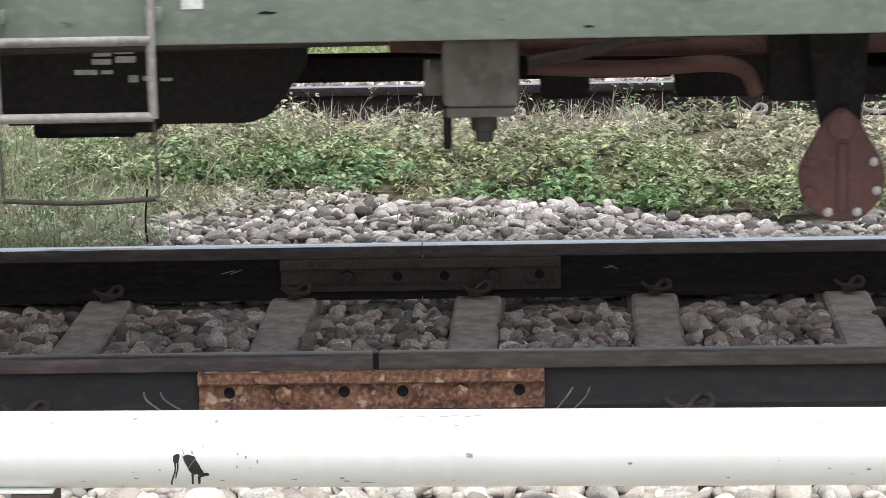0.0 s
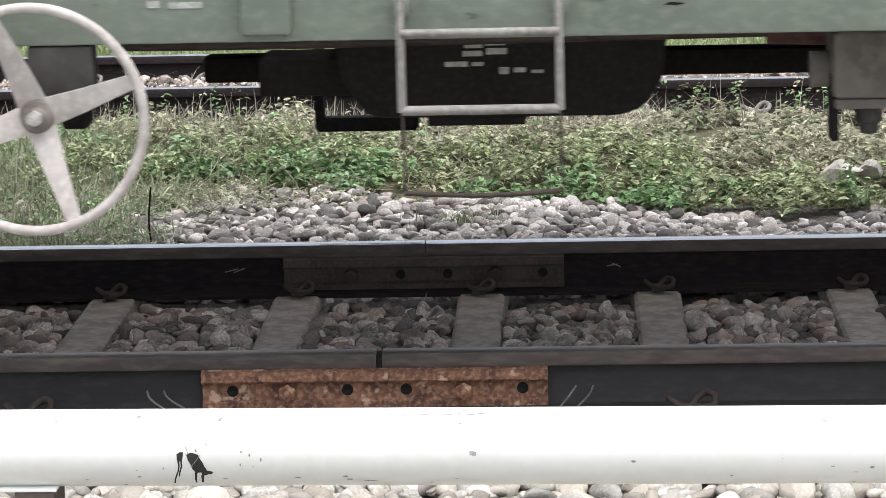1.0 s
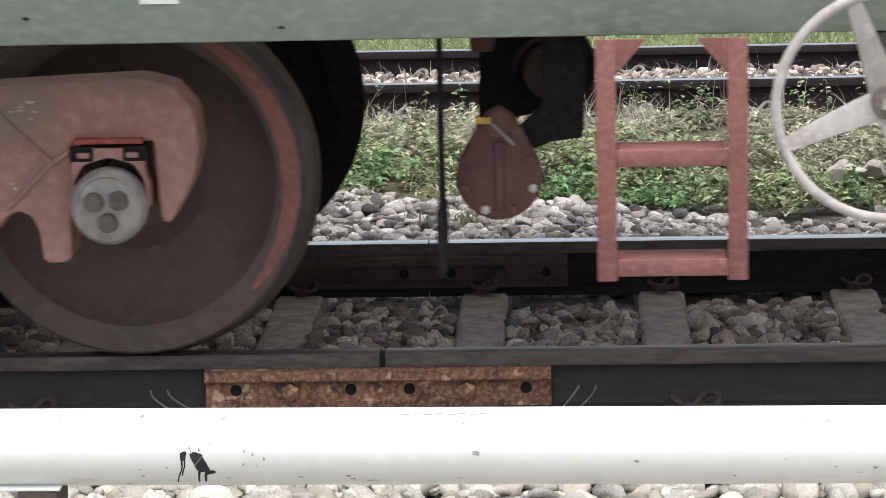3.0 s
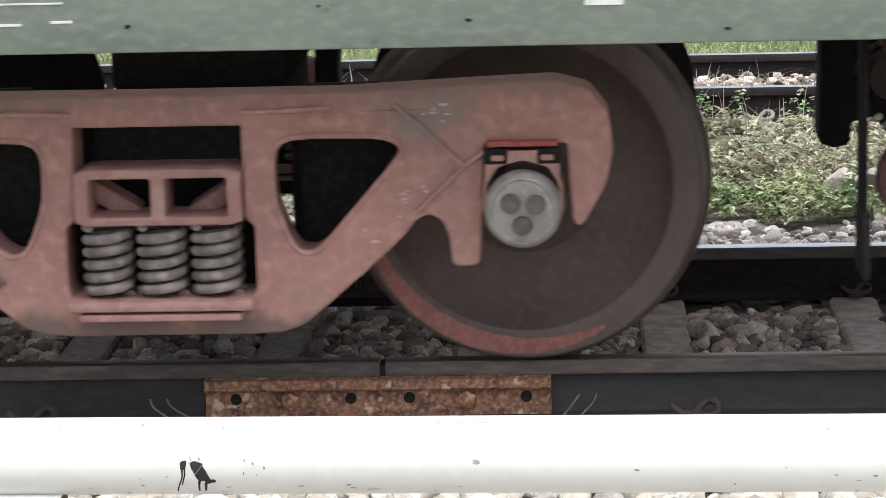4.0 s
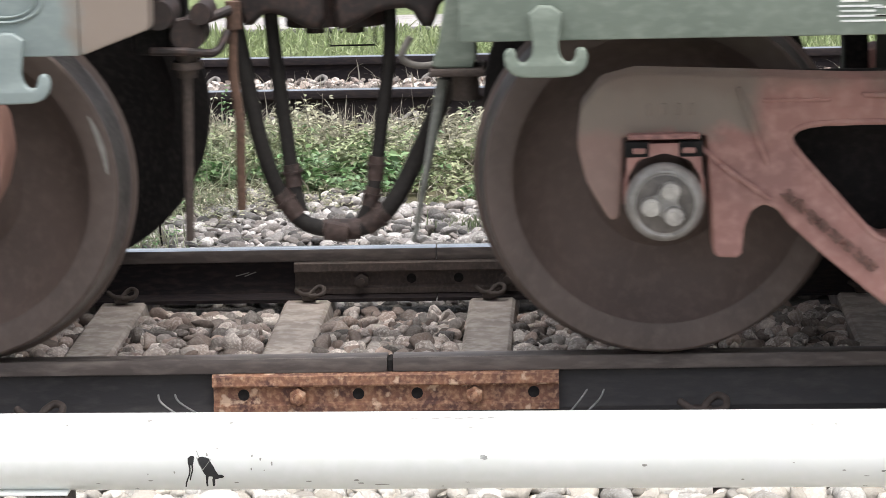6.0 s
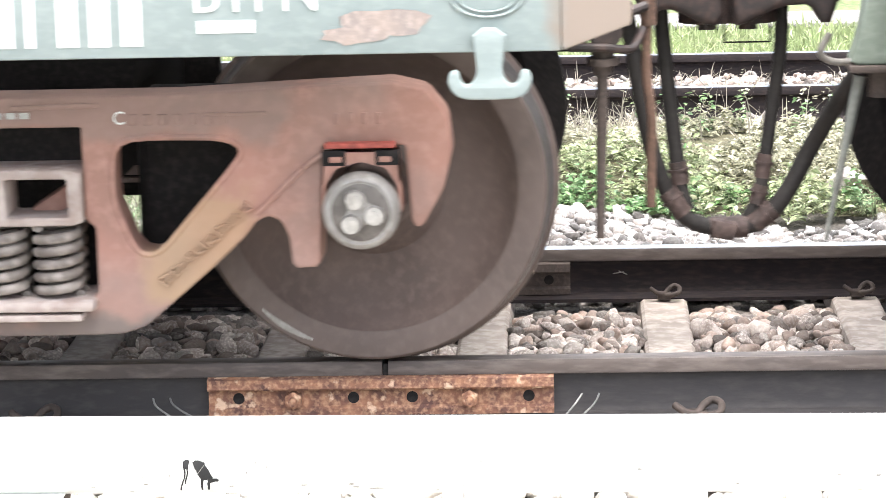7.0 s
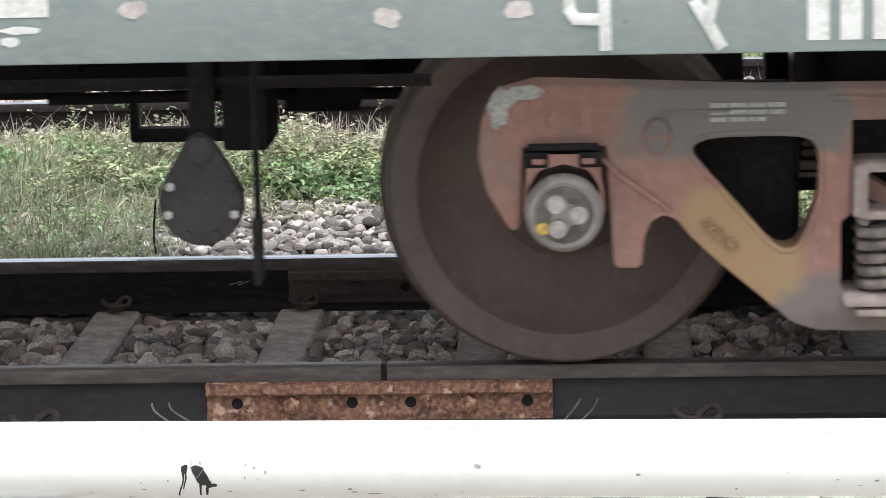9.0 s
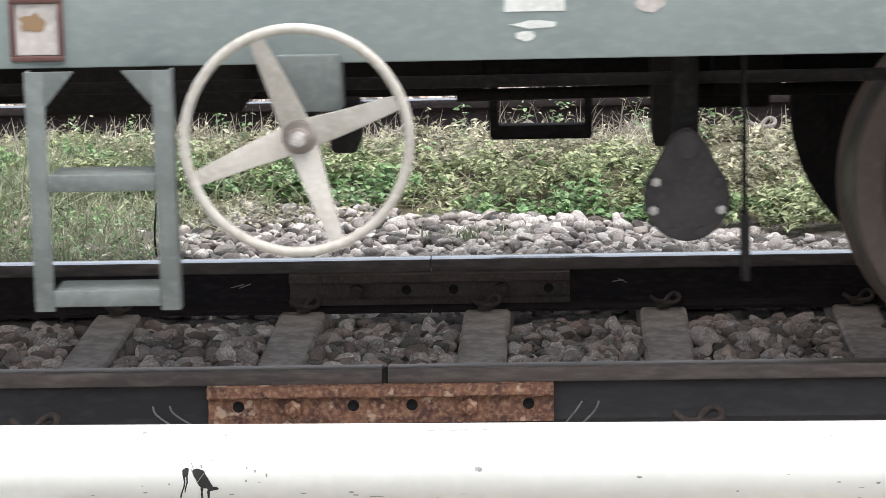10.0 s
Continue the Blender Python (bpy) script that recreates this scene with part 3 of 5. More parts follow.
def bogie(wagon, mt, bolster_mat, first):
    """Side frames, bolster, springs and wheelsets of one truck, round the wagon's origin."""
    axles = []
    for side, y0, y1 in ((-1, -0.36, -0.20), (1, 1.707, 1.867)):
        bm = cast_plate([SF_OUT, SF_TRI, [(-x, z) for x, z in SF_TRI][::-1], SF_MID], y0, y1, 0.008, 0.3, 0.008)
        # far frame is black: the shade under the wagon painted on
        sf = part("side_frame", bm, mt if side < 0 else M["black"], wagon, "cast steel bogie side frame in dusty worn paint" if side < 0 else "cast steel far side frame, black for the shade under the wagon", smooth=40)
        if side < 0:
            for k in (-1, 1):
                runs = (((0.745, 0.752), (0.672, 0.556)), ((0.85, 0.617), (0.79, 0.560), (0.665, 0.468))) if k < 0 else (((0.60, 0.737), (0.773, 0.578)), ((0.852, 0.632), (0.773, 0.578), (0.650, 0.462)))
                for run in (runs if first else runs[1:]):   # ribs that run from the axle box up and down the frame
                    b = B()
                    for (xa, za), (xb, zb) in zip(run, run[1:]):
                        slab(b, pose(k * (xa + xb) / 2, -0.363, (za + zb) / 2, 0, -math.degrees(math.atan2(zb - za, k * (xb - xa))), 0), math.hypot(xb - xa, zb - za), 0.020, 0.012, 0.004)
                    part("rib", b, mt, sf)
                b = B()
                slab(b, pose(k * (0.328 if first else 0.150), -0.363 if first else -0.361, 0.726 if first else 0.742, 0, k * -1.5, 0), 0.225, 0.034 if first else 0.014, 0.012, 0.004)
                part("ledge", b, mt, sf)
                b = B()
                slab(b, pose(k * 0.60, -0.360, 0.717, 0, 0, 0), 0.17, 0.012, 0.008, 0.003)
                part("ledge", b, mt, sf)
                b = B()   # rim of the opening
                tube(b, [(k * x, -0.356, z) for x, z in round_off(SF_TRI, 0.25)], 0.009, 8, closed=True)
                part("opening_rim", b, mt, sf)
                rnd = random.Random(7 + k)
                n_marks = (8 if k < 0 else 0) if first else (3 if k < 0 else 8)
                for i in range(n_marks):   # raised cast characters that cannot be read
                    b = B()
                    f = i / 7 if n_marks > 3 else 0.25 + i / 7
                    m = pose(k * (0.622 - 0.205 * f), -0.364, 0.476 - 0.178 * f, 0, k * 41, 0)
                    for q in range(3):
                        slab(b, m @ pose((q - 1) * 0.009, 0, rnd.uniform(-0.004, 0.004), 0, rnd.choice((0, 0, 25)), 0), 0.0055, 0.022, rnd.uniform(0.020, 0.036), 0.002)
                    slab(b, m @ pose(0, 0, rnd.choice((-0.014, 0.0, 0.014))), 0.026, 0.022, 0.006, 0.002)
                    # red bogie's marks have their shadow painted as a darker colour
                    part("cast_mark", b, M["markshade"] if first else mt, sf, "raised cast mark, shadow-dark on the red bogie")
            for k in (-1, 1):
                for i in range(4):
                    b = B()
                    slab(b, pose(k * (0.86 + 0.035 * i), -0.3605, 0.70, 0, 0, 0), 0.014, 0.008, 0.030, 0.003)
                    part("cast_mark", b, mt, sf)
        yf = y0 - 0.025 if side < 0 else y1 + 0.025
        yb = y1 if side < 0 else y0
        # bolster end: a box with two windows
        wins = [[(-0.175, 0.462), (-0.175, 0.560), (-0.018, 0.560), (-0.018, 0.462)], [(0.018, 0.462), (0.018, 0.560), (0.175, 0.560), (0.175, 0.462)]]
        lo, hi = min(yf, yb), max(yf, yb)
        b = cast_plate([[(-0.212, 0.440), (-0.212, 0.584), (0.212, 0.584), (0.212, 0.440)], *wins], lo, hi - 0.02, 0.006, 0.06)
        bol = part("bolster", b, bolster_mat, wagon, "dusty bolster end with two openings", smooth=35)
        for k in (-1, 1):
            b = B()
            slab(b, pose(k * 0.135, -0.22 if side < 0 else 1.73, 0.485, 0, k * -32, 0), 0.15, 0.10, 0.05, 0.01)
            part("friction_wedge", b, mt, bol)
        b = B()
        box(b, -0.205, 0.205, lo - 0.030, hi, 0.200, 0.218, 0.005)
        box(b, -0.238, 0.238, lo - 0.035, hi, 0.224, 0.254, 0.012)
        part("spring_seat", b, bolster_mat, wagon)
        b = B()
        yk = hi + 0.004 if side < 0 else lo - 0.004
        # added black sheet behind the coils, so the gaps between them stay dark
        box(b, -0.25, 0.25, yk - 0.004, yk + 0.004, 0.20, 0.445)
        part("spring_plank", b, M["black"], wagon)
        for x in (-0.138, 0.0, 0.138):
            for yy in (lo + 0.045, hi - 0.075):
                b = B()
                turns, n = 5.6, 100
                pts = [(0.052 * math.cos(2 * math.pi * turns * i / n), 0.052 * math.sin(2 * math.pi * turns * i / n), 0.182 * i / n) for i in range(n + 1)]
                tube(b, pts, 0.0132, 8)
                part("coil_spring", b, M["spring"], wagon, at=(x, yy, 0.255), smooth=60)
    b = B()   # dark cross parts between the two frames
    box(b, -0.20, 0.20, -0.13, 1.63, 0.43, 0.70, 0.02)
    box(b, -0.20, 0.27, 0.20, 1.35, 0.702, 0.925, 0.02)
    part("bolster_beam", b, M["black"], wagon)
    for k in (-1, 1):
        for yy in (-0.05, 1.50):
            b = B()
            box(b, k * 0.375 - 0.065, k * 0.375 + 0.055, yy - 0.04, yy + 0.05, 0.33, 0.64 if yy < 1 else 0.51, 0.02)
            part("brake_shoe", b, M["black"], wagon)
        # added black plate that keeps the triangular opening dark before the wheel
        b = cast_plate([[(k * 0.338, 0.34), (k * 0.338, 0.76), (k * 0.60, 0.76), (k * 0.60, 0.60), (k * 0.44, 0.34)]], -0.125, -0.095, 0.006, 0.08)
        part("brake_hanger", b, M["black"], wagon, "black plate added to darken the frame's opening")
        b = B()
        box(b, k * 0.36 - 0.05, k * 0.36 + 0.05, 0.02, 1.48, 0.33, 0.45, 0.02)
        box(b, k * 0.33 - 0.02, k * 0.33 + 0.02, 0.35, 0.42, 0.38, 0.60, 0.01)
        part("brake_beam", b, M["black"], wagon)
    for k in (-1, 1):
        b = B()
        cyl(b, (0, -0.36, 0), (0, 1.867, 0), 0.075, 24)
        ax = part("axle", b, M["wheel"], wagon, at=(k * 0.9245 - 0.006, 0, R_WHEEL), smooth=30)
        axles.append(ax)
        for side in (-1, 1):
            b = B()
            prof = [(-0.066, 0.386), (-0.070, 0.394), (-0.070, 0.455), (-0.062, 0.4625), (0.030, 0.4735), (0.046, 0.479), (0.056, 0.489), (0.066, 0.4935), (0.072, 0.487), (0.072, 0.40),
                    (0.060, 0.385), (0.046, 0.34), (0.052, 0.26), (0.066, 0.18), (0.085, 0.14), (0.085, 0.08), (-0.10, 0.08), (-0.10, 0.118), (-0.085, 0.130), (-0.010, 0.160), (0.022, 0.195), (0.024, 0.250), (0.008, 0.310), (-0.022, 0.355), (-0.055, 0.380)]
            if side > 0:   # less worn, with a fuller flange
                prof[5:9] = [(0.046, 0.484), (0.056, 0.502), (0.066, 0.511), (0.072, 0.505)]
            rings = []
            seg = 72
            for y, r in prof:
                rings.append([b.verts.new((r * math.sin(2 * math.pi * q / seg), -side * y, r * math.cos(2 * math.pi * q / seg))) for q in range(seg)])
            for i in range(len(prof)):
                A, C = rings[i], rings[(i + 1) % len(prof)]
                for q in range(seg):
                    f = b.faces.new((A[q], A[(q + 1) % seg], C[(q + 1) % seg], C[q]))
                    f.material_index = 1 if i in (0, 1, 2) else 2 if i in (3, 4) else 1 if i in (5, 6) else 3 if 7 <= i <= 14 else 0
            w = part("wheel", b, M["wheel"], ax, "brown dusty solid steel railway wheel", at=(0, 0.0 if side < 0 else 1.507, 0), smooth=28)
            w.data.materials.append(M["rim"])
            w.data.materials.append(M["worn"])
            w.data.materials.append(M["black"])   # inner side, black for the shade under the wagon
        if first and k > 0:
            b = B()   # a stroke of red paint along the rim
            prev = None
            for i in range(27):
                a0 = -0.55 + 0.072 * i
                w0 = 0.003 + 0.022 * abs(math.sin(math.pi * i / 26)) ** 0.6 + 0.0015 * math.sin(i * 2.3)
                q = [b.verts.new((r * math.sin(a0), -0.0725, r * math.cos(a0))) for r in (0.427 - w0, 0.427 + w0)]
                if prev:
                    b.faces.new((prev[0], q[0], q[1], prev[1]))
                prev = q
            part("paint_stroke", b, M["red"], ax, "red paint stroke on the wheel rim")
        b = B()
        lathe(b, [(-0.36, 0.094), (-0.385, 0.098), (-0.410, 0.098), (-0.425, 0.092), (-0.432, 0.083), (-0.432, 0.060), (-0.428, 0.055), (-0.428, 0.02)], 40)
        part("bearing_cap", b, M["cap"], ax, "greasy grey bearing cap with three bolts")
        b = B()
        lathe(b, [(-0.4326, 0.073), (-0.4335, 0.071), (-0.4335, 0.01)], 32)
        # the dark face colour paints the shaded recess round the bolts
        pale_face = first and k > 0
        part("cap_face", b, M["cap"] if pale_face else M["capdark"], ax, "smooth grey cap face" if pale_face else "cap face with its recess painted dark")
        lobe = []   # three-armed locking plate
        for i in range(36):
            a = 2 * math.pi * i / 36
            lobe.append(((0.047 + 0.015 * math.cos(3 * a)) * math.sin(a), (0.047 + 0.015 * math.cos(3 * a)) * math.cos(a)))
        b = cast_plate([lobe], -0.440, -0.4337, 0.002, 0.05)
        part("locking_plate", b, M["cap"], ax)
        for i in range(3):
            a = 2 * math.pi * i / 3
            b = B()
            cyl(b, (0.036 * math.sin(a), -0.438, 0.036 * math.cos(a)), (0.036 * math.sin(a), -0.458, 0.036 * math.cos(a)), 0.026, 12, 0.023)
            cyl(b, (0.036 * math.sin(a), -0.457, 0.036 * math.cos(a)), (0.036 * math.sin(a), -0.464, 0.036 * math.cos(a)), 0.016, 6)
            part("cap_bolt", b, M["capdark"] if first and k > 0 else M["capbolt"], ax, smooth=25)
        if not first and k < 0:
            b = B()
            cyl(b, (0.03, -0.430, -0.055), (0.03, -0.4415, -0.055), 0.016, 14)
            part("cap_dot", b, M["yellow"], ax, "yellow paint dot")
        b = B()
        tube(b, [(0.081 * math.sin(q), -0.431, 0.081 * math.cos(q)) for q in [2 * math.pi * j / 40 for j in range(40)]], 0.005, 6, closed=True)
        part("cap_ring", b, M["cap"], ax)
        # bearing adapter that sits on the box
        b = cast_plate([[(-0.095, 0.628), (0.095, 0.628), (0.100, 0.56), (0.098, 0.47), (0.092, 0.46), (0.088, 0.53), (0.06, 0.575), (0.0, 0.592), (-0.06, 0.575), (-0.088, 0.53), (-0.092, 0.46), (-0.098, 0.47), (-0.100, 0.56)]], -0.385, -0.25, 0.006, 0.1)
        ad = part("bearing_adapter", b, mt, wagon, at=(k * 0.9245 - 0.006, 0, -0.004))
        b = B()
        box(b, -0.088, 0.088, -0.392, -0.26, 0.632, 0.646, 0.004)
        part("wear_plate", b, M["redmark"] if k > 0 else M["dullred"] if first else M["black"], ad, "red wear plate" if k > 0 else "dull pink wear plate" if first else "")
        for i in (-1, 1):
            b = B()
            # the pocket's shaded inside is a black block on the adapter's face
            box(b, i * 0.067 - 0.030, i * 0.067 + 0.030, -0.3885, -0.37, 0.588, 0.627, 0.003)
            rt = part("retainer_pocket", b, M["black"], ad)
            b = B()
            box(b, i * 0.062 - 0.016, i * 0.062 + 0.016, -0.396, -0.380, 0.597, 0.612, 0.005)
            part("retainer", b, mt, rt)
    return axles


def sill(wagon, mt, s0, s1, z0, origin, chamfer=0.0):
    """The side sills, the deck and the dark beams below."""
    for y0, y1 in ((SIDE, SIDE + 0.09), (2.197, 2.287)):
        b = B()
        L, R = s0 - origin, s1 - origin
        box(b, L, R, y0, y1, z0, z0 + 0.42, 0.006)
        part("side_sill", b, mt, wagon)
    # unseen deck, added for shade; the plank gaps set the light beneath
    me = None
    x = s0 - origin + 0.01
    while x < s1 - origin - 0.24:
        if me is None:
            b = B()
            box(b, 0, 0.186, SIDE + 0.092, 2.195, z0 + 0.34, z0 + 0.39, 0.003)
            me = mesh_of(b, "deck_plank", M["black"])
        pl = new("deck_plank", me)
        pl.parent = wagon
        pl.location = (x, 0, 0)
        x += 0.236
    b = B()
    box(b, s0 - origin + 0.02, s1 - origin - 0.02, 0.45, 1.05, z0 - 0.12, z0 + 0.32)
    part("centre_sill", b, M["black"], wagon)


DISH = 0.075


def handwheel(wagon, x, z, mt, y=-0.88):
    b = B()
    tube(b, [(0.262 * math.cos(q), 0, 0.262 * math.sin(q)) for q in [2 * math.pi * j / 64 for j in range(64)]], 0.0125, 10, closed=True)
    hw = part("handwheel", b, mt, wagon, "four-spoked pale painted brake handwheel", at=(x, y, z), smooth=60)
    for i in range(4):
        a = radians(20 + 90 * i)
        b = cast_plate([[(0.020, -0.036), (0.020, 0.036), (0.12, 0.026), (0.258, 0.017), (0.258, -0.017), (0.12, -0.030)]], -0.005, 0.005, 0.002, 0.1)
        for v in b.verts:   # the wheel is dished: its hub lies behind the rim
            v.co.y += DISH * (1 - max(0.0, v.co.x) / 0.258)
        b.transform(Matrix.Rotation(-a, 4, "Y"))
        part("spoke", b, mt, hw, smooth=30)
    b = B()
    lathe(b, [(0.02, 0.044), (-0.012, 0.044), (-0.022, 0.036), (-0.024, 0.024), (-0.04, 0.022), (-0.044, 0.012)], 24)
    part("hub", b, M["spring"], hw, "brown bare metal hub", at=(0, DISH, 0))
    b = B()
    cyl(b, (0, -0.040, 0), (0, -0.058, 0), 0.019, 6)
    part("hub_nut", b, M["bolt"], hw, "bright worn hub nut", at=(0, DISH, 0), smooth=25)
    b = B()
    cyl(b, (0, DISH, 0), (0, 0.34, 0), 0.018, 14)
    part("spindle", b, M["black"], hw)


def ladder(wagon, x0, x1, ztop, mt, label, foot=0.338):
    """A flat-bar step ladder below the sill with two treads."""
    w = 0.046
    for i, x in enumerate((x0, x1)):
        b = B()
        box(b, -w / 2, w / 2, -0.832, -0.824, foot, ztop, 0.002)
        sgn = 1 if i == 0 else -1
        box(b, -w / 2 if sgn > 0 else w / 2 - 0.007, -w / 2 + 0.007 if sgn > 0 else w / 2, -0.824, -0.785, foot, ztop, 0.002)
        p = part("stile", b, mt, wagon, label, at=(x, 0, 0))
        b = cast_plate([[(sgn * w / 2, ztop), (sgn * 0.095, ztop), (sgn * w / 2, ztop - 0.085)]], -0.83, -0.824, 0.001, 0.03)
        part("gusset", b, mt, p)
    for z in (0.648, foot + 0.034):
        b = B()
        box(b, x0 + w / 2 + 0.001, x1 - w / 2 - 0.001, -0.838, -0.712, z - 0.022, z + 0.018, 0.003)
        part("tread", b, mt, wagon)


def pear_plate(wagon, x, z, mt, marks, y=-0.40, rib=True, bracket=((-0.09, 0.42), (0.075, 0.42), (0.05, 0.12), (-0.045, 0.10))):
    pts = [(0.108 * math.sin(q), 0.108 * math.cos(q)) for q in [radians(a) for a in range(60, 301, 15)]]
    pts = pts + [(-0.055, 0.125), (-0.032, 0.16), (0.0, 0.178), (0.032, 0.16), (0.055, 0.125)]
    b = cast_plate([[(px, pz) for px, pz in pts]], -0.02, 0.02, 0.006, 0.15)
    pl = part("cover_plate", b, mt, wagon, "pear-shaped cast cover plate with bolts", at=(x, y, z))
    b = B()
    lathe(b, [(0.02, 0.034), (-0.030, 0.034), (-0.036, 0.02)], 20)
    part("boss", b, mt, pl, at=(0, 0, 0.135))
    if rib:
        b = B()
        box(b, -0.012, 0.012, -0.028, -0.018, -0.08, 0.09, 0.004)
        part("rib", b, mt, pl)
    for i, q in enumerate(range(60, 301, 48)):
        b = B()
        cyl(b, (0, -0.016, 0), (0, -0.032, 0), 0.012, 6)
        part("bolt", b, M["bolt"] if i in marks else mt, pl, "bright worn bolt head" if i in marks else "", at=(0.088 * math.sin(radians(q)), 0, 0.088 * math.cos(radians(q))))
    b = cast_plate([list(bracket)], 0.024, 0.09, 0.006, 0.05)
    part("bracket", b, M["black"], pl)


def tie_hook(wagon, x, z, mt):
    """A double lashing hook under the sill's end."""
    half = [(0.040, 0.13), (0.035, 0.075), (0.030, 0.045), (0.030, 0.022), (0.040, 0.002), (0.056, -0.004), (0.068, 0.006), (0.070, 0.026), (0.082, 0.034), (0.096, 0.024), (0.098, 0.0), (0.088, -0.022), (0.066, -0.036), (0.030, -0.038)]
    pts = [(-x, z) for x, z in half] + half[::-1]
    b = cast_plate([pts], -0.014, 0.014, 0.006, 0.3)
    part("lashing_hook", b, mt, wagon, "double lashing hook in the sill's paint", at=(x, SIDE - 0.016, z))


def bars(wagon, cells, mt, y=SIDE - 0.0025, label="worn white stencilled writing"):
    """Writing that is only bars: (x, z, width, height) each."""
    for x, z, w, h in cells:
        b = B()
        box(b, x, x + w, y, y + 0.003, z, z + h)
        part("stencil_bar", b, mt, wagon, label)


def blot(wagon, x, z, w, h, mt, seed, name="paint_patch", label="", y=SIDE - 0.002):
    rnd = random.Random(seed)
    pts = []
    for i in range(14):
        q = 2 * math.pi * i / 14
        k = rnd.uniform(0.7, 1.1)
        pts.append((x + w / 2 * k * math.cos(q), z + h / 2 * k * math.sin(q)))
    b = B()
    vs = [b.verts.new((px, y, pz)) for px, pz in pts]
    b.faces.new(vs)
    part(name, b, mt, wagon, label)


def strap(wagon, x, z0, z1, mt, y=-0.42, deep=0.34):
    """A brake lever of flat steel that stands across the track."""
    b = B()
    box(b, -0.004, 0.004, -deep / 2, deep / 2, z0 + 0.16, z1, 0.002)
    box(b, -0.010, 0.010, -deep / 2 - 0.02, deep / 2 - 0.02, z0, z0 + 0.165, 0.004)
    part("brake_lever", b, mt, wagon, at=(x, y, 0))


def hanging_frame(wagon, x0, x1, z0, y=2.02):
    """A dark open step box below the far side."""
    b = cast_plate([[(x0, z0), (x0, 0.93), (x1, 0.93), (x1, z0)], [(x0 + 0.032, z0 + 0.047), (x0 + 0.032, 0.66), (x1 - 0.030, 0.66), (x1 - 0.030, z0 + 0.047)]], y - 0.03, y + 0.03, 0.003, 0.02)
    part("hanging_bracket", b, M["black"], wagon, "dark open step bracket below the sill")


# -- the green wagon --
wa = empty("flat_wagon", "green freight wagon with red bogie rolling along the track", "railway wagon", "train wagons", at=(S_A, 0, 0))
A = lambda s: s - S_A
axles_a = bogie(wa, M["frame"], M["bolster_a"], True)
sill(wa, M["green"], -6.425, 3.2, 0.927, S_A)
tie_hook(wa, A(-6.222), 0.882, M["green"])
handwheel(wa, A(-2.194), 0.767, M["palew"])
ladder(wa, A(-2.846), A(-2.541), 0.925, M["red"], "oxide red step ladder stile", 0.354)
pear_plate(wa, A(-3.108), 0.535, M["plate"], (3, 1), bracket=((0.112, 0.40), (0.222, 0.40), (0.212, 0.09), (0.133, 0.08), (0.107, 0.07), (0.05, 0.05), (0.05, 0.115), (0.108, 0.165)))
pear_plate(wa, A(0.672), 0.522, M["plate"], (0, 1, 2, 3))
strap(wa, A(-3.25), 0.305, 0.95, M["black"], deep=0.18)
strap(wa, A(-0.30), 0.62, 0.90, M["black"], y=-0.41, deep=0.08)
hanging_frame(wa, A(-1.801), A(-1.454), 0.283)
b = B()   # bracket and gear behind the handwheel
box(b, -0.080, 0.075, -0.775, -0.70, 0.80, 0.925, 0.006)
part("handwheel_bracket", b, M["darkbox"], wa, at=(A(-2.14), 0, 0))
b = B()
box(b, -0.038, 0.026, -0.60, -0.50, 0.70, 0.80, 0.01)
part("brake_gear_box", b, M["black"], wa, at=(A(-2.14), 0, 0))
b = cast_plate([[(-1.56, 0.93), (-1.53, 0.76), (-1.46, 0.655), (-0.82, 0.652), (-0.765, 0.67), (-0.71, 0.74), (-0.69, 0.93)]], -0.20, 0.30, 0.01, 0.12)
b.transform(Matrix.Translation((-S_A, 0, 0)))
tank = part("battery_box", b, M["black"], wa, "black trapezoid box with worn white writing")
bars(wa, [(A(-1.212) + dx, dz, w, h) for dx, dz, w, h in ((0, 0.832, 0.046, 0.016), (0.054, 0.838, 0.050, 0.016), (-0.004, 0.811, 0.05, 0.014), (0.056, 0.815, 0.052, 0.016),
      (-0.05, 0.785, 0.058, 0.013), (0.018, 0.786, 0.03, 0.010), (0.088, 0.764, 0.024, 0.018), (0.125, 0.768, 0.03, 0.012), (0.17, 0.766, 0.03, 0.008))], M["pale"], y=-0.203)
b = B()
box(b, A(-1.31), A(-1.06), -0.18, 0.20, 0.630, 0.653, 0.003)
part("bottom_plate", b, M["black"], wa)
# round-bar footstep with three rungs
x0, x1 = A(-1.335), A(-0.968)
for x in (x1, x0):
    b = B()
    tube(b, smooth_path([(x, -0.80, 1.10), (x, -0.82, 1.02), (x, -0.84, 0.90), (x, -0.84, 0.765)], 5), 0.0105, 10)
    step = part("footstep_post", b, M["bar_grey"], wa, "grey round-bar footstep post below the sill", smooth=60)
    b = B()
    tube(b, smooth_path([(x, -0.84, 0.765), (x + 0.003, -0.838, 0.66), (x + 0.004, -0.835, 0.575)], 5), 0.0035, 8)
    part("thin_post", b, M["clip"], step, smooth=60)
for z, r in ((0.948, 0.0105), (0.768, 0.0115), (0.574, 0.006)):
    b = B()
    tube(b, smooth_path([(x0, -0.84, z), ((x0 + x1) / 2, -0.84, z - (0.008 if z < 0.6 else 0)), (x1, -0.84, z)], 6), r, 10)
    part("rung", b, M["bar_grey"] if z > 0.6 else M["clip"], step, smooth=60)
for x in (x0, x1):
    b = B()
    box(b, x - 0.02, x + 0.02, -0.805, -0.782, 0.985, 1.02, 0.003)
    part("step_bracket", b, M["green"], step)
b = B()   # stake pocket on the sill
box(b, A(-1.71), A(-1.59), -0.815, -0.782, 0.945, 1.3, 0.012)
part("stake_pocket", b, M["green"], wa)
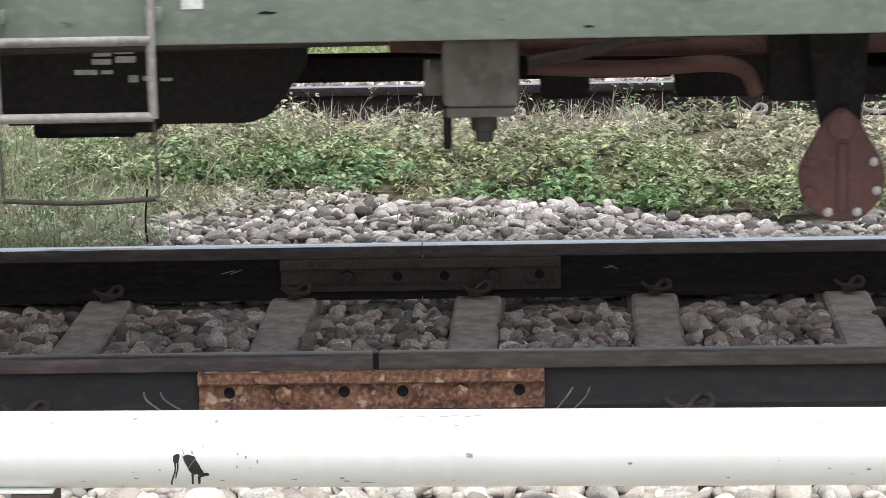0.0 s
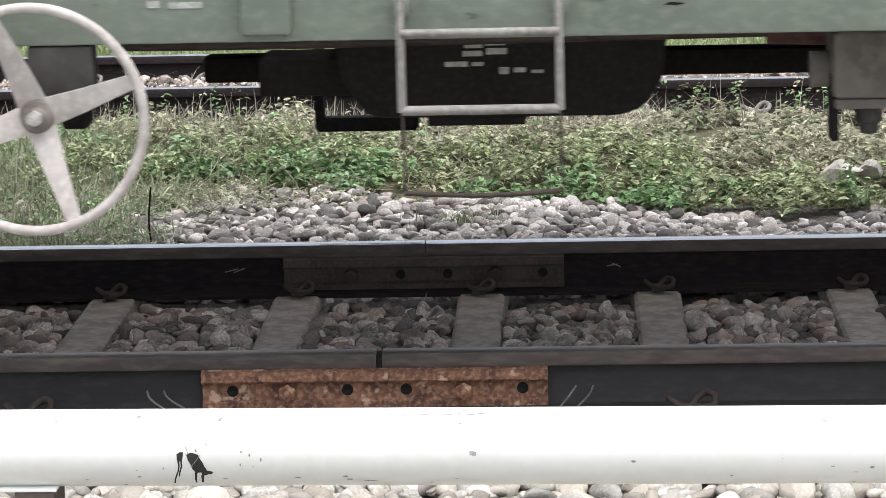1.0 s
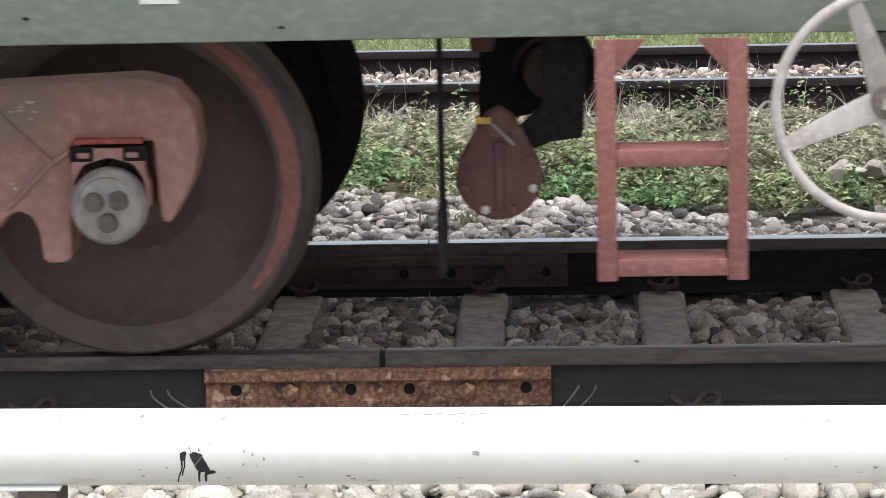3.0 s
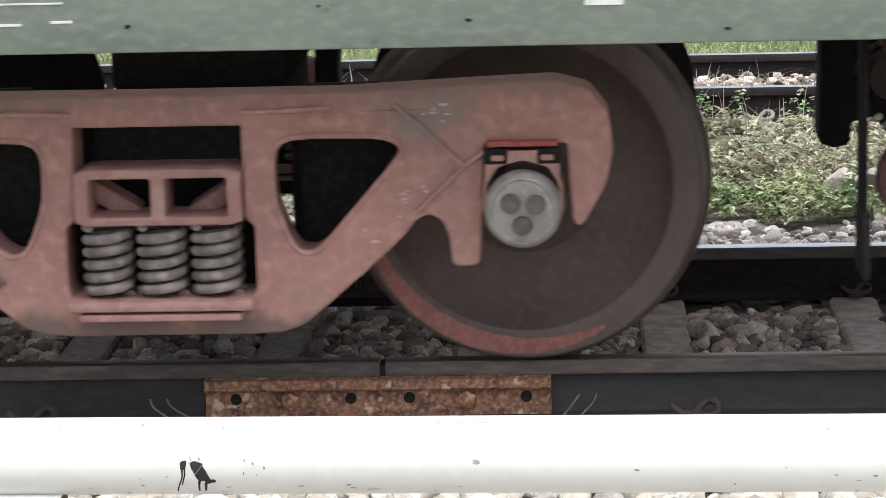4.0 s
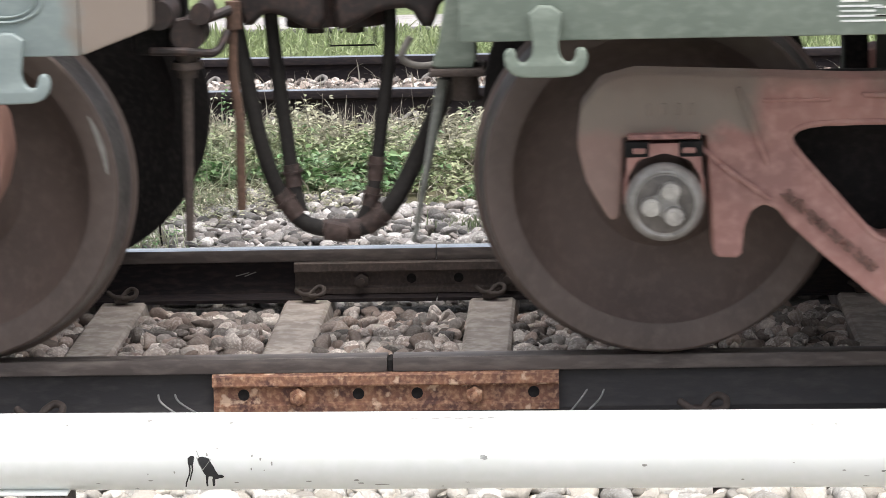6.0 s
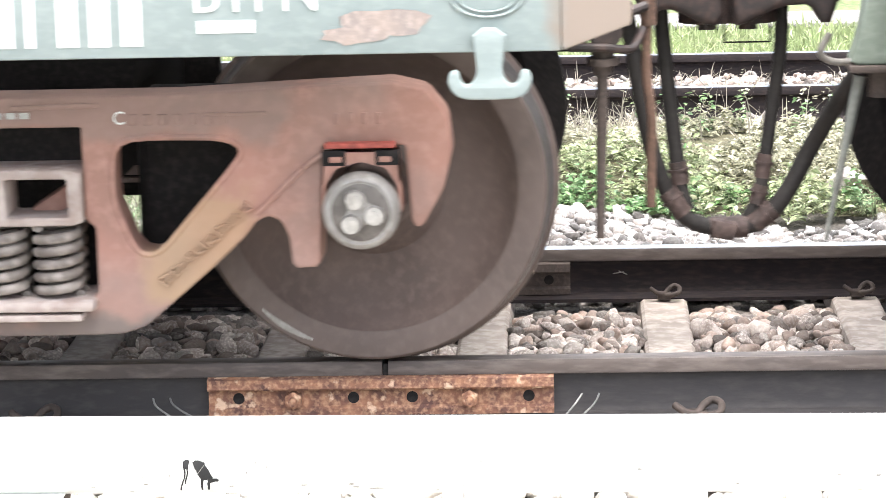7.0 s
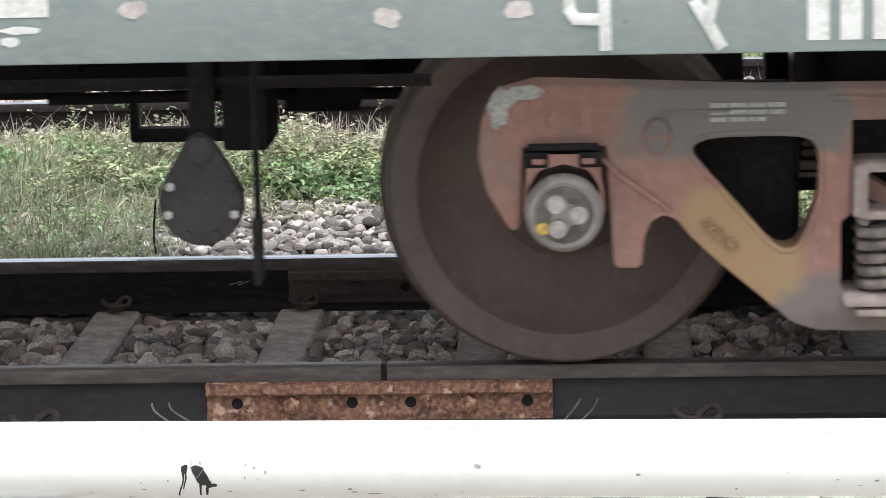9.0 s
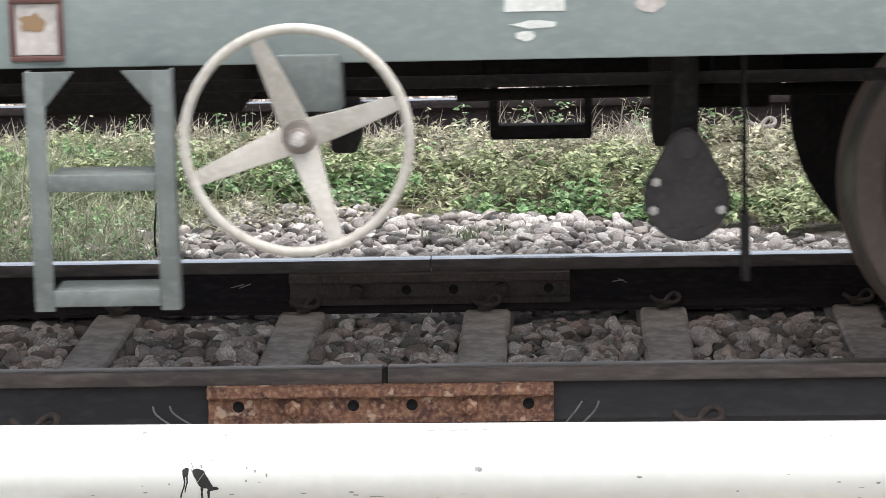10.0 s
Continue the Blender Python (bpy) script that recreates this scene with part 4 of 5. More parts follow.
# distributor valve and brake pipes
b = B()
box(b, -0.088, 0.098, -0.50, -0.30, 0.727, 0.89, 0.018)
valve = part("distributor_valve", b, M["dirtgrey"], wa, "dusty grey cast brake valve box", at=(A(-0.22), 0, 0))
b = B()
box(b, -0.115, 0.115, -0.48, -0.32, 0.892, 0.92, 0.008)
part("mounting_flange", b, M["darkbox"], valve)
b = B()
box(b, -0.082, 0.086, -0.485, -0.315, 0.700, 0.726, 0.008)
part("bottom_cover", b, M["dirtgrey"], valve)
b = B()
lathe(b, [(-0.702, 0.034), (-0.66, 0.034), (-0.655, 0.024), (-0.63, 0.022)], 18)
b.transform(pose(0.01, -0.40, 0, -90))
part("drain_plug", b, M["darkbox"], valve, "dark drain plug")
b = B()
cyl(b, (-0.089, -0.40, 0.79), (-0.135, -0.40, 0.79), 0.045, 16)
part("side_cap", b, M["dirtgrey"], valve)
for r, pts in ((0.021, ((-0.10, -0.30, 0.80), (0.15, -0.30, 0.79), (0.36, -0.30, 0.80), (0.44, -0.30, 0.78), (0.47, -0.29, 0.72))), (0.024, ((-0.45, -0.25, 0.86), (0.0, -0.25, 0.842), (0.5, -0.25, 0.838), (1.4, -0.25, 0.84))),
               (0.016, ((-0.10, -0.33, 0.815), (0.05, -0.33, 0.84), (0.16, -0.33, 0.87), (0.3, -0.33, 0.88))), (0.018, ((-2.1, -0.30, 0.87), (-1.6, -0.30, 0.868), (-0.45, -0.28, 0.875)))):
    b = B()
    tube(b, smooth_path([(A(x), y, z) for x, y, z in pts], 6), r, 10)
    part("brake_pipe", b, M["brown" if r > 0.019 else "greasy"], wa, "brown painted brake pipe" if r > 0.019 else "greasy dark brake pipe", smooth=60)
for z0, z1, s0, s1, y0, y1 in ((0.70, 0.80, -1.75, -1.25, -0.1, 0.1), (0.60, 0.68, 0.30, 2.0, 0.5, 0.7), (0.63, 0.705, -2.0, 0.3, 0.70, 0.80), (0.64, 0.80, 0.3, 2.4, 0.70, 0.80), (0.70, 0.90, 0.50, 0.62, -0.3, -0.1), (0.68, 0.80, 0.40, 0.56, 0.0, 0.2), (0.72, 0.95, -1.0, -0.42, 0.9, 1.0), (0.60, 0.72, -0.08, 0.06, 0.5, 0.6)):
    b = B()
    box(b, A(s0), A(s1), y0, y1, z0, z1, 0.012)
    part("underframe_member", b, M["black"], wa)
b = cast_plate([[(A(x), z) for x, z in ((-3.20, 0.93), (-3.215, 0.37), (-3.17, 0.352), (-3.118, 0.363), (-3.115, 0.432), (-3.035, 0.45), (-3.015, 0.40), (-2.99, 0.398), (-2.965, 0.437), (-2.935, 0.477), (-2.855, 0.53), (-2.86, 0.64), (-2.92, 0.70), (-3.02, 0.715), (-3.12, 0.69), (-3.13, 0.93))]], 1.22, 1.40, 0.01, 0.15)
bc = part("brake_cylinder", b, M["black"], wa, "black brake cylinder with its lever", smooth=35)
b = B()
cyl(b, (A(-3.0), 1.22, 0.58), (A(-3.0), 1.12, 0.58), 0.085, 28, 0.07)
part("cylinder_cover", b, M["greasy"], bc, smooth=35)
b = B()
tube(b, [(A(-3.0) + 0.10 * math.cos(q), 1.215, 0.575 + 0.10 * math.sin(q)) for q in [math.pi * k / 20 for k in range(21)]], 0.012, 8)
part("cylinder_flange", b, M["greasy"], bc, smooth=60)
for x, z in ((-3.035, 0.452), (-3.012, 0.425), (-2.985, 0.452)):
    b = B()
    cyl(b, (A(x), 1.222, z), (A(x), 1.195, z), 0.012, 6)
    part("bolt", b, M["bolt"], bc, "bright worn bolt head")
for k in (-1, 1):
    b = B()
    box(b, k * 0.10 - 0.03, k * 0.10 + 0.03, -0.28, -0.10, 0.83, 1.0, 0.01)
    part("lever_bracket", b, M["brown"], wa, at=(A(-3.05), 0, 0))
b = B()   # yellow tag hanging on the cover plate
box(b, A(-3.165), A(-3.125), -0.445, -0.437, 0.672, 0.690, 0.003)
part("tag", b, M["yellow"], wa, "small yellow tag")
b = B()
slab(b, pose(A(-3.095), -0.440, 0.645, 0, 45, 0), 0.075, 0.005, 0.008)
part("tag_wire", b, M["bar_grey"], wa)
bars(wa, [(A(-5.545 + 0.006 * (i % 2)), 1.062 - 0.0115 * i, (0.06, 0.10, 0.08, 0.17, 0.15)[i % 5], 0.0045) for i in range(10)] + [(A(-5.46), 1.05 - 0.02 * i, 0.09, 0.004) for i in range(5)] + [(A(-5.34), 1.045, 0.19, 0.004), (A(-5.33), 0.995, 0.08, 0.006), (A(-5.18), 1.0, 0.05, 0.006)], M["white"])
bars(wa, [(A(-0.90), 1.012, 0.05, 0.06), (A(-0.36), 1.025, 0.055, 0.05), (A(-0.19), 1.022, 0.075, 0.05), (A(0.18), 1.018, 0.05, 0.06), (A(0.26), 1.014, 0.07, 0.06), (A(0.36), 1.018, 0.03, 0.06), (A(0.42), 1.018, 0.05, 0.06)], M["white"])
bars(wa, [(A(-3.93), 1.02, 0.09, 0.05), (A(-2.66), 1.012, 0.09, 0.06)], M["white"])
bars(wa, [(A(-1.93), 1.012, 0.03, 0.016), (A(-1.88), 1.01, 0.08, 0.014)], M["pale"])
for i, (s, z, w, h) in enumerate(((-0.7, 1.0, 0.05, 0.008), (0.05, 0.955, 0.03, 0.006), (-4.2, 0.99, 0.02, 0.01), (-3.6, 0.96, 0.02, 0.008), (-5.0, 0.99, 0.018, 0.012), (-4.55, 1.03, 0.012, 0.01), (-0.55, 1.04, 0.03, 0.006))):
    blot(wa, A(s), z, w, h, M["black"], 40 + i, "scratch")

rnd = random.Random(12)
for i in range(16):   # chipped pale spots down the frame's arm and round its corner
    f = rnd.uniform(0, 1)
    x, z = (0.69 - 0.16 * f + rnd.uniform(-0.03, 0.03), 0.56 - 0.17 * f + rnd.uniform(-0.02, 0.02)) if i < 9 else (rnd.uniform(0.67, 0.745), rnd.uniform(0.69, 0.735))
    blot(wa, x, z, rnd.uniform(0.008, 0.028), rnd.uniform(0.004, 0.012), M["chipped"], 65 + i, "paint_chip", "pale chipped spot", y=-0.3615)

# -- the grey-blue wagon --
wb = empty("flat_wagon", "grey-blue freight wagon with rusty bogie rolling along the track", "railway wagon", "train wagons", at=(S_B, 0, 0))
C = lambda s: s - S_B
axles_b = bogie(wb, M["frameb"], M["bolster_b"], False)
for s0, s1, z0, z1 in ((-9.9, -7.4, 0.655, 0.90), (-8.355, -7.9, 0.50, 0.655), (-9.9, -9.105, 0.50, 0.655), (-8.94, -8.425, 0.50, 0.655)):
    b = B()
    box(b, C(s0), C(s1), 1.62, 1.68, z0, z1, 0.006)
    part("underframe_member", b, M["black"], wb)
sill(wb, M["grey"], -16.5, -7.315, 0.912, S_B)
for y0 in (SIDE, 2.197):
    b = cast_plate([[(C(-7.314), 0.912), (C(-7.314), 1.332), (C(-7.15), 1.332), (C(-7.15), 0.972)]], y0, y0 + 0.09, 0.004, 0.02)
    part("sill_end", b, M["grey"], wb, "slanted end of the side sill with rust")
tie_hook(wb, C(-7.482), 0.842, M["grey"])
handwheel(wb, C(-11.495), 0.745, M["cream"])
ladder(wb, C(-12.112), C(-11.812), 0.910, M["greydark"], "grey-blue step ladder stile")
pear_plate(wb, C(-10.577), 0.513, M["dplate"], (5, 4, 1), rib=False, bracket=((-0.03, 0.42), (0.03, 0.42), (0.03, 0.10), (-0.03, 0.10)))
strap(wb, C(-10.435), 0.315, 0.95, M["black"], deep=0.09)
hanging_frame(wb, C(-11.140), C(-10.794), 0.300)
b = B()
box(b, -0.075, 0.075, -0.80, -0.70, 0.80, 0.935, 0.006)
part("handwheel_bracket", b, M["greydark"], wb, at=(C(-11.47), 0, 0))
b = B()
box(b, 0.03, 0.098, -0.64, -0.45, 0.675, 0.79, 0.012)
part("brake_gear_box", b, M["black"], wb, at=(C(-11.47), 0, 0))
for z0, z1, s0, s1, y0, y1 in ((0.61, 0.69, -11.12, -9.9, 1.0, 1.1), (0.585, 0.95, -13.5, -11.12, 1.0, 1.2), (0.50, 0.95, -10.635, -10.505, 0.5, 0.8), (0.55, 0.64, -10.50, -10.28, 0.9, 1.1), (0.60, 0.72, -10.45, -10.25, 0.8, 1.0), (0.66, 0.80, -12.3, -11.75, 0.2, 0.9)):
    b = B()
    box(b, C(s0), C(s1), y0, y1, z0, z1, 0.012)
    part("underframe_member", b, M["black"], wb)
for r, pts in ((0.016, ((-13.5, -0.30, 0.80), (-11.2, -0.30, 0.80), (-10.0, -0.30, 0.80))), (0.018, ((-11.2, 0.9, 0.600), (-10.6, 0.9, 0.605), (-9.9, 0.9, 0.60)))):
    b = B()
    tube(b, smooth_path([(C(x), y, z) for x, y, z in pts], 4), r, 10)
    part("brake_pipe", b, M["black"], wb, smooth=60)
# the long running number: plain bars
cells = []
xs = -9.10
for i in range(11):
    cells.append((C(xs), 0.940, 0.050 if i not in (5, 7) else 0.024, 0.126))
    xs += 0.0755
bars(wb, cells, M["white"], label="white running number as bars")
for body, s, z, h in (("BTPN", -8.18, 1.018, 0.09),):
    b = text_mesh(body, h)
    part("lettering", b, M["white"], wb, "white painted lettering", at=(C(s), SIDE - 0.003, z))
for strokes in (((-9.651, 1.14, -9.651, 1.02), (-9.651, 1.02, -9.635, 0.998), (-9.640, 0.999, -9.585, 0.997), (-9.572, 1.14, -9.567, 0.930)),
                ((-9.359, 1.033, -9.300, 0.930), (-9.296, 1.13, -9.330, 0.985))):   # hand-painted open 4 and a Y, stroke by stroke
    b = B()
    for q, (xa, za, xb, zb) in enumerate(strokes):
        slab(b, pose(C((xa + xb) / 2), SIDE - 0.003 - 0.0006 * q, (za + zb) / 2, 0, -math.degrees(math.atan2(zb - za, xb - xa)), 0), math.hypot(xb - xa, zb - za) + 0.012, 0.003, 0.028, 0.0008)
    part("lettering", b, M["white"], wb, "white hand-painted lettering")
bars(wb, [(C(-8.165), 0.968, 0.135, 0.030)], M["white"])
bars(wb, [(C(-11.01), 1.025, 0.14, 0.05)], M["white"], label="white painted patch")
blot(wb, C(-10.94), 0.995, 0.12, 0.02, M["white"], 3)
blot(wb, C(-10.96), 0.968, 0.05, 0.03, M["white"], 4)
for i, s in enumerate((-10.075, -9.769, -10.67)):
    blot(wb, C(s), 1.01 + 0.012 * (i == 1) + 0.03 * (i == 2), 0.075, 0.05, M["palew"], 10 + i, label="pale patch of chipped paint")
blot(wb, C(-7.72), 0.985, 0.24, 0.075, M["rustpatch"], 21, label="rubbed rusty patch on the sill")
blot(wb, C(-7.80), 0.96, 0.16, 0.05, M["rustpatch"], 22, y=SIDE - 0.0028)
b = B()   # oval cast builder's plate
tube(b, [(0.085 * math.cos(q), 0, 0.05 * math.sin(q)) for q in [2 * math.pi * j / 40 for j in range(40)]], 0.004, 6, closed=True)
tube(b, [(0.068 * math.cos(q), 0, 0.038 * math.sin(q)) for q in [2 * math.pi * j / 40 for j in range(40)]], 0.003, 6, closed=True)
part("oval_plate", b, M["grey"], wb, "oval cast plate on the sill", at=(C(-7.485), SIDE - 0.004, 1.045), smooth=60)
b = B()   # framed label holder
for q in ((-0.063, 0.063, -0.075, -0.062), (-0.063, 0.063, 0.062, 0.075), (-0.063, -0.052, -0.062, 0.062), (0.052, 0.063, -0.062, 0.062)):
    box(b, q[0], q[1], -0.012, 0.0, q[2], q[3], 0.002)
lh = part("label_holder", b, M["plate"], wb, "rusty framed label holder", at=(C(-12.107), SIDE - 0.001, 1.005))
b = B()
box(b, -0.05, 0.05, -0.004, 0.0, -0.06, 0.06)
part("label_card", b, M["palew"], lh, "weathered pale label card")
blot(wb, C(-12.115), 1.02, 0.07, 0.05, M["ochre"], 9, y=SIDE - 0.0065)
b = text_mesh("C", 0.034)
part("lettering", b, M["white"], wb, at=(C(-8.445), -0.3645, 0.695))
bars(wb, [(-0.565 + 0.048 * (i % 4), (0.726, 0.708, 0.690)[i // 4], 0.042, 0.011) for i in range(11)], M["pale"], y=-0.3635)
b = B()
tube(b, [(0.034 * math.cos(q), 0, 0.046 * math.sin(q)) for q in [2 * math.pi * j / 28 for j in range(28)]], 0.005, 6, closed=True)
box(b, -0.030, 0.030, -0.003, 0.004, -0.004, 0.004)
part("cast_emblem", b, M["frameb"], wb, at=(-0.695, -0.361, 0.655), smooth=60)
for i in range(7):
    b = B()
    slab(b, pose(0.345 + 0.038 * i, -0.361, 0.705, 0, 0, 0), 0.022, 0.008, 0.028, 0.003)
    part("cast_mark", b, M["frameb"], wb)
bars(wb, [(-0.11 + 0.034 * i, 0.712, 0.025, 0.016) for i in range(6)], M["pale"], y=-0.3635)
blot(wb, -1.09, 0.735, 0.06, 0.12, M["pale"], 31, y=-0.3635)
blot(wb, -1.02, 0.772, 0.12, 0.036, M["pale"], 32, y=-0.3640)
blot(wb, -1.07, 0.758, 0.06, 0.05, M["pale"], 33, y=-0.3645)
# -- couplers and hoses between the wagons --
for wg, fn, s_in, sgn, prof in (
        (wa, A, -6.43, -1, [(-6.84, 0.797), (-6.80, 0.803), (-6.763, 0.820), (-6.70, 0.852), (-6.62, 0.855), (-6.595, 0.802), (-6.557, 0.802), (-6.54, 0.872), (-6.43, 0.885), (-6.43, 1.13), (-6.84, 1.13)]),
        (wb, C, -7.265, 1, [(-7.265, 0.90), (-7.115, 0.885), (-7.10, 0.815), (-7.07, 0.815), (-7.04, 0.850), (-6.99, 0.842), (-6.93, 0.805), (-6.86, 0.795), (-6.86, 1.13), (-7.265, 1.13)])):
    b = cast_plate([[(fn(x), z) for x, z in prof]], 0.63, 0.87, 0.02, 0.3)
    cp = part("coupler", b, M["greasy"], wg, "greasy dark brown knuckle coupler")
    b = B()
    xk = fn(s_in + sgn * 0.36)
    cyl(b, (xk, 0.75, 0.80), (xk, 0.75, 1.10), 0.085, 24)
    cyl(b, (xk, 0.75, 0.778), (xk, 0.75, 0.80), 0.028, 14)
    part("knuckle", b, M["greasy"], cp)
    b = B()
    x0 = fn(s_in)
    box(b, min(x0, x0 - sgn * 0.12), max(x0, x0 - sgn * 0.12), SIDE + 0.10, 2.19, 0.945, 1.25, 0.01)
    part("end_beam", b, M["dplate"], wg)


def hose(wg, fn, pts, r, collars=()):
    """A rubber hose along (s, y, z), with metal collars at (s, y, z) pairs."""
    b = B()
    tube(b, smooth_path([(fn(x), y, z) for x, y, z in pts], 6), r, 12)
    hs = part("brake_hose", b, M["rubber"], wg, "black rubber brake hose", smooth=60)
    for p, q in collars:
        b = B()
        cyl(b, (fn(p[0]), p[1], p[2]), (fn(q[0]), q[1], q[2]), r * 1.22, 14)
        cyl(b, (fn(p[0] * 0.7 + q[0] * 0.3), p[1], p[2] * 0.7 + q[2] * 0.3), (fn(p[0] * 0.6 + q[0] * 0.4), p[1], p[2] * 0.6 + q[2] * 0.4), r * 1.5, 14)
        part("hose_collar", b, M["fitting"], hs, "rusty brown hose fitting", smooth=40)


hose(wa, A, ((-6.50, 0.40, 0.70), (-6.535, 0.60, 0.60), (-6.60, 0.74, 0.45), (-6.688, 0.75, 0.285), (-6.76, 0.75, 0.215), (-6.845, 0.75, 0.195)), 0.026, (((-6.715, 0.75, 0.255), (-6.775, 0.75, 0.208)),))
hose(wb, C, ((-7.14, 0.72, 0.86), (-7.115, 0.73, 0.70), (-7.073, 0.74, 0.46), (-7.02, 0.75, 0.30), (-6.955, 0.75, 0.220), (-6.855, 0.75, 0.195)), 0.024, (((-7.025, 0.75, 0.31), (-6.975, 0.75, 0.240)),))
hose(wb, C, ((-7.04, 0.78, 0.95), (-7.033, 0.78, 0.777), (-7.005, 0.78, 0.50), (-6.985, 0.77, 0.33), (-6.965, 0.76, 0.25)), 0.022, (((-6.992, 0.775, 0.39), (-6.983, 0.77, 0.325)),))
hose(wa, A, ((-6.695, 0.78, 0.95), (-6.692, 0.78, 0.74), (-6.72, 0.78, 0.53), (-6.742, 0.77, 0.375), (-6.757, 0.76, 0.29), (-6.79, 0.76, 0.22)), 0.020, (((-6.739, 0.775, 0.41), (-6.748, 0.77, 0.34)), ((-6.751, 0.765, 0.32), (-6.765, 0.76, 0.265))))
b = B()
cyl(b, (A(-6.90), 0.75, 0.200), (A(-6.79), 0.75, 0.200), 0.031, 14)
slab(b, pose(A(-6.86), 0.735, 0.198, 0, 12, 0), 0.075, 0.07, 0.055, 0.015)
slab(b, pose(A(-6.815), 0.76, 0.203, 0, -14, 0), 0.070, 0.06, 0.050, 0.015)
part("hose_coupling", b, M["fitting"], wa, "greasy brown hose coupling heads")
b = B()
tube(b, smooth_path([(C(-7.085), 0.30, 0.90), (C(-7.091), 0.30, 0.723), (C(-7.078), 0.30, 0.60), (C(-7.080), 0.30, 0.48), (C(-7.082), 0.30, 0.345)], 6), 0.0135, 12)
cyl(b, (C(-7.085), 0.30, 0.92), (C(-7.085), 0.30, 0.845), 0.022, 12)
part("uncoupling_rod", b, M["rustrod"], wb, "rusty brown hanging rod", smooth=60)
b = B()
cyl(b, (C(-7.209), 0.25, 0.80), (C(-7.222), 0.25, 0.27), 0.017, 12, 0.012)
cyl(b, (C(-7.208), 0.25, 0.82), (C(-7.210), 0.25, 0.72), 0.036, 16, 0.026)
cyl(b, (C(-7.209), 0.25, 0.765), (C(-7.209), 0.25, 0.745), 0.044, 16)
part("hanging_rod", b, M["fbar"], wb, "dark dusty hanging rod with a collar", smooth=50)
b = B()
cyl(b, (A(-6.517), 0.28, 0.70), (A(-6.607), 0.28, 0.25), 0.0165, 12, 0.006)
part("cock_lever", b, M["leverpaint"], wa, "grey tapering lever", smooth=60)
b = cast_plate([[(-0.020, 0.96), (0.052, 0.96), (0.052, 0.735), (-0.072, 0.735), (-0.050, 0.80)]], 0.22, 0.36, 0.008, 0.08)
part("end_bracket", b, M["green"], wa, "green tapered bracket at the wagon's end", at=(A(-6.475), 0, 0))
b = B()   # cock and handle by the green wagon's end
box(b, -0.075, 0.075, 0.20, 0.40, 0.715, 0.735, 0.006)
cyl(b, (0.02, 0.30, 0.72), (0.02, 0.30, 0.64), 0.038, 16)
part("end_cock", b, M["fbar"], wa, at=(A(-6.475), 0, 0))
b = B()
tube(b, smooth_path([(A(-6.50), 0.28, 0.745), (A(-6.58), 0.26, 0.74), (A(-6.625), 0.25, 0.765), (A(-6.60), 0.25, 0.82)], 6), 0.010, 8)
part("cock_handle", b, M["dirtgrey"], wa, smooth=60)
b = B()
tube(b, [(A(-6.86), 0.70, 0.90), (A(-6.86), 0.70, 0.745), (A(-6.73), 0.70, 0.745), (A(-6.73), 0.70, 0.90)], 0.004, 6)
part("wire_loop", b, M["black"], wa, smooth=60)
b = B()   # dark brake parts at the grey-blue wagon's end; this black box fills in the dark below the sill
box(b, C(-7.36), C(-7.25), 0.25, 0.40, 0.78, 0.98, 0.02)
part("end_gear", b, M["black"], wb)
b = B()
cyl(b, (C(-7.20), 0.20, 0.84), (C(-7.20), 0.35, 0.84), 0.045, 16)
cyl(b, (C(-7.16), 0.18, 0.90), (C(-7.16), 0.32, 0.90), 0.030, 16)
cyl(b, (C(-7.27), 0.16, 0.90), (C(-7.27), 0.32, 0.90), 0.040, 16)
tube(b, smooth_path([(C(-7.30), 0.20, 0.80), (C(-7.20), 0.20, 0.797), (C(-7.13), 0.24, 0.79), (C(-7.10), 0.28, 0.84)], 6), 0.012, 10)
tube(b, smooth_path([(C(-7.30), 0.24, 0.87), (C(-7.18), 0.24, 0.875), (C(-7.09), 0.28, 0.90)], 6), 0.014, 10)
part("end_gear", b, M["greasy"], wb, "dark greasy pipe fittings at the wagon's end")
b = B()   # a worn pale streak along the rim
prev = None
for i in range(9):
    a0 = 5.96 + 0.045 * i
    q = [b.verts.new((r * math.sin(a0), -0.0725, r * math.cos(a0))) for r in (0.434 - 0.004 * math.sin(math.pi * i / 8), 0.440 + 0.006 * math.sin(math.pi * i / 8))]
    if prev:
        b.faces.new((prev[0], q[0], q[1], prev[1]))
    prev = q
part("worn_streak", b, M["bar_grey"], axles_b[1], "pale scraped streak on the wheel rim")

# ---- loose ground cover ----
def icosphere(sub):
    b = B()
    bmesh.ops.create_icosphere(b, subdivisions=sub, radius=1.0)
    v = np.array([x.co[:] for x in b.verts])
    f = np.array([[x.index for x in p.verts] for p in b.faces])
    b.free()
    return v, f


RNG = np.random.default_rng(7)


def turns(n):
    q = RNG.normal(size=(n, 4))
    q /= np.linalg.norm(q, axis=1)[:, None]
    w, x, y, z = q.T
    return np.stack([1 - 2 * (y * y + z * z), 2 * (x * y - z * w), 2 * (x * z + y * w), 2 * (x * y + z * w), 1 - 2 * (x * x + z * z), 2 * (y * z - x * w),
                     2 * (x * z - y * w), 2 * (y * z + x * w), 1 - 2 * (x * x + y * y)], 1).reshape(n, 3, 3)


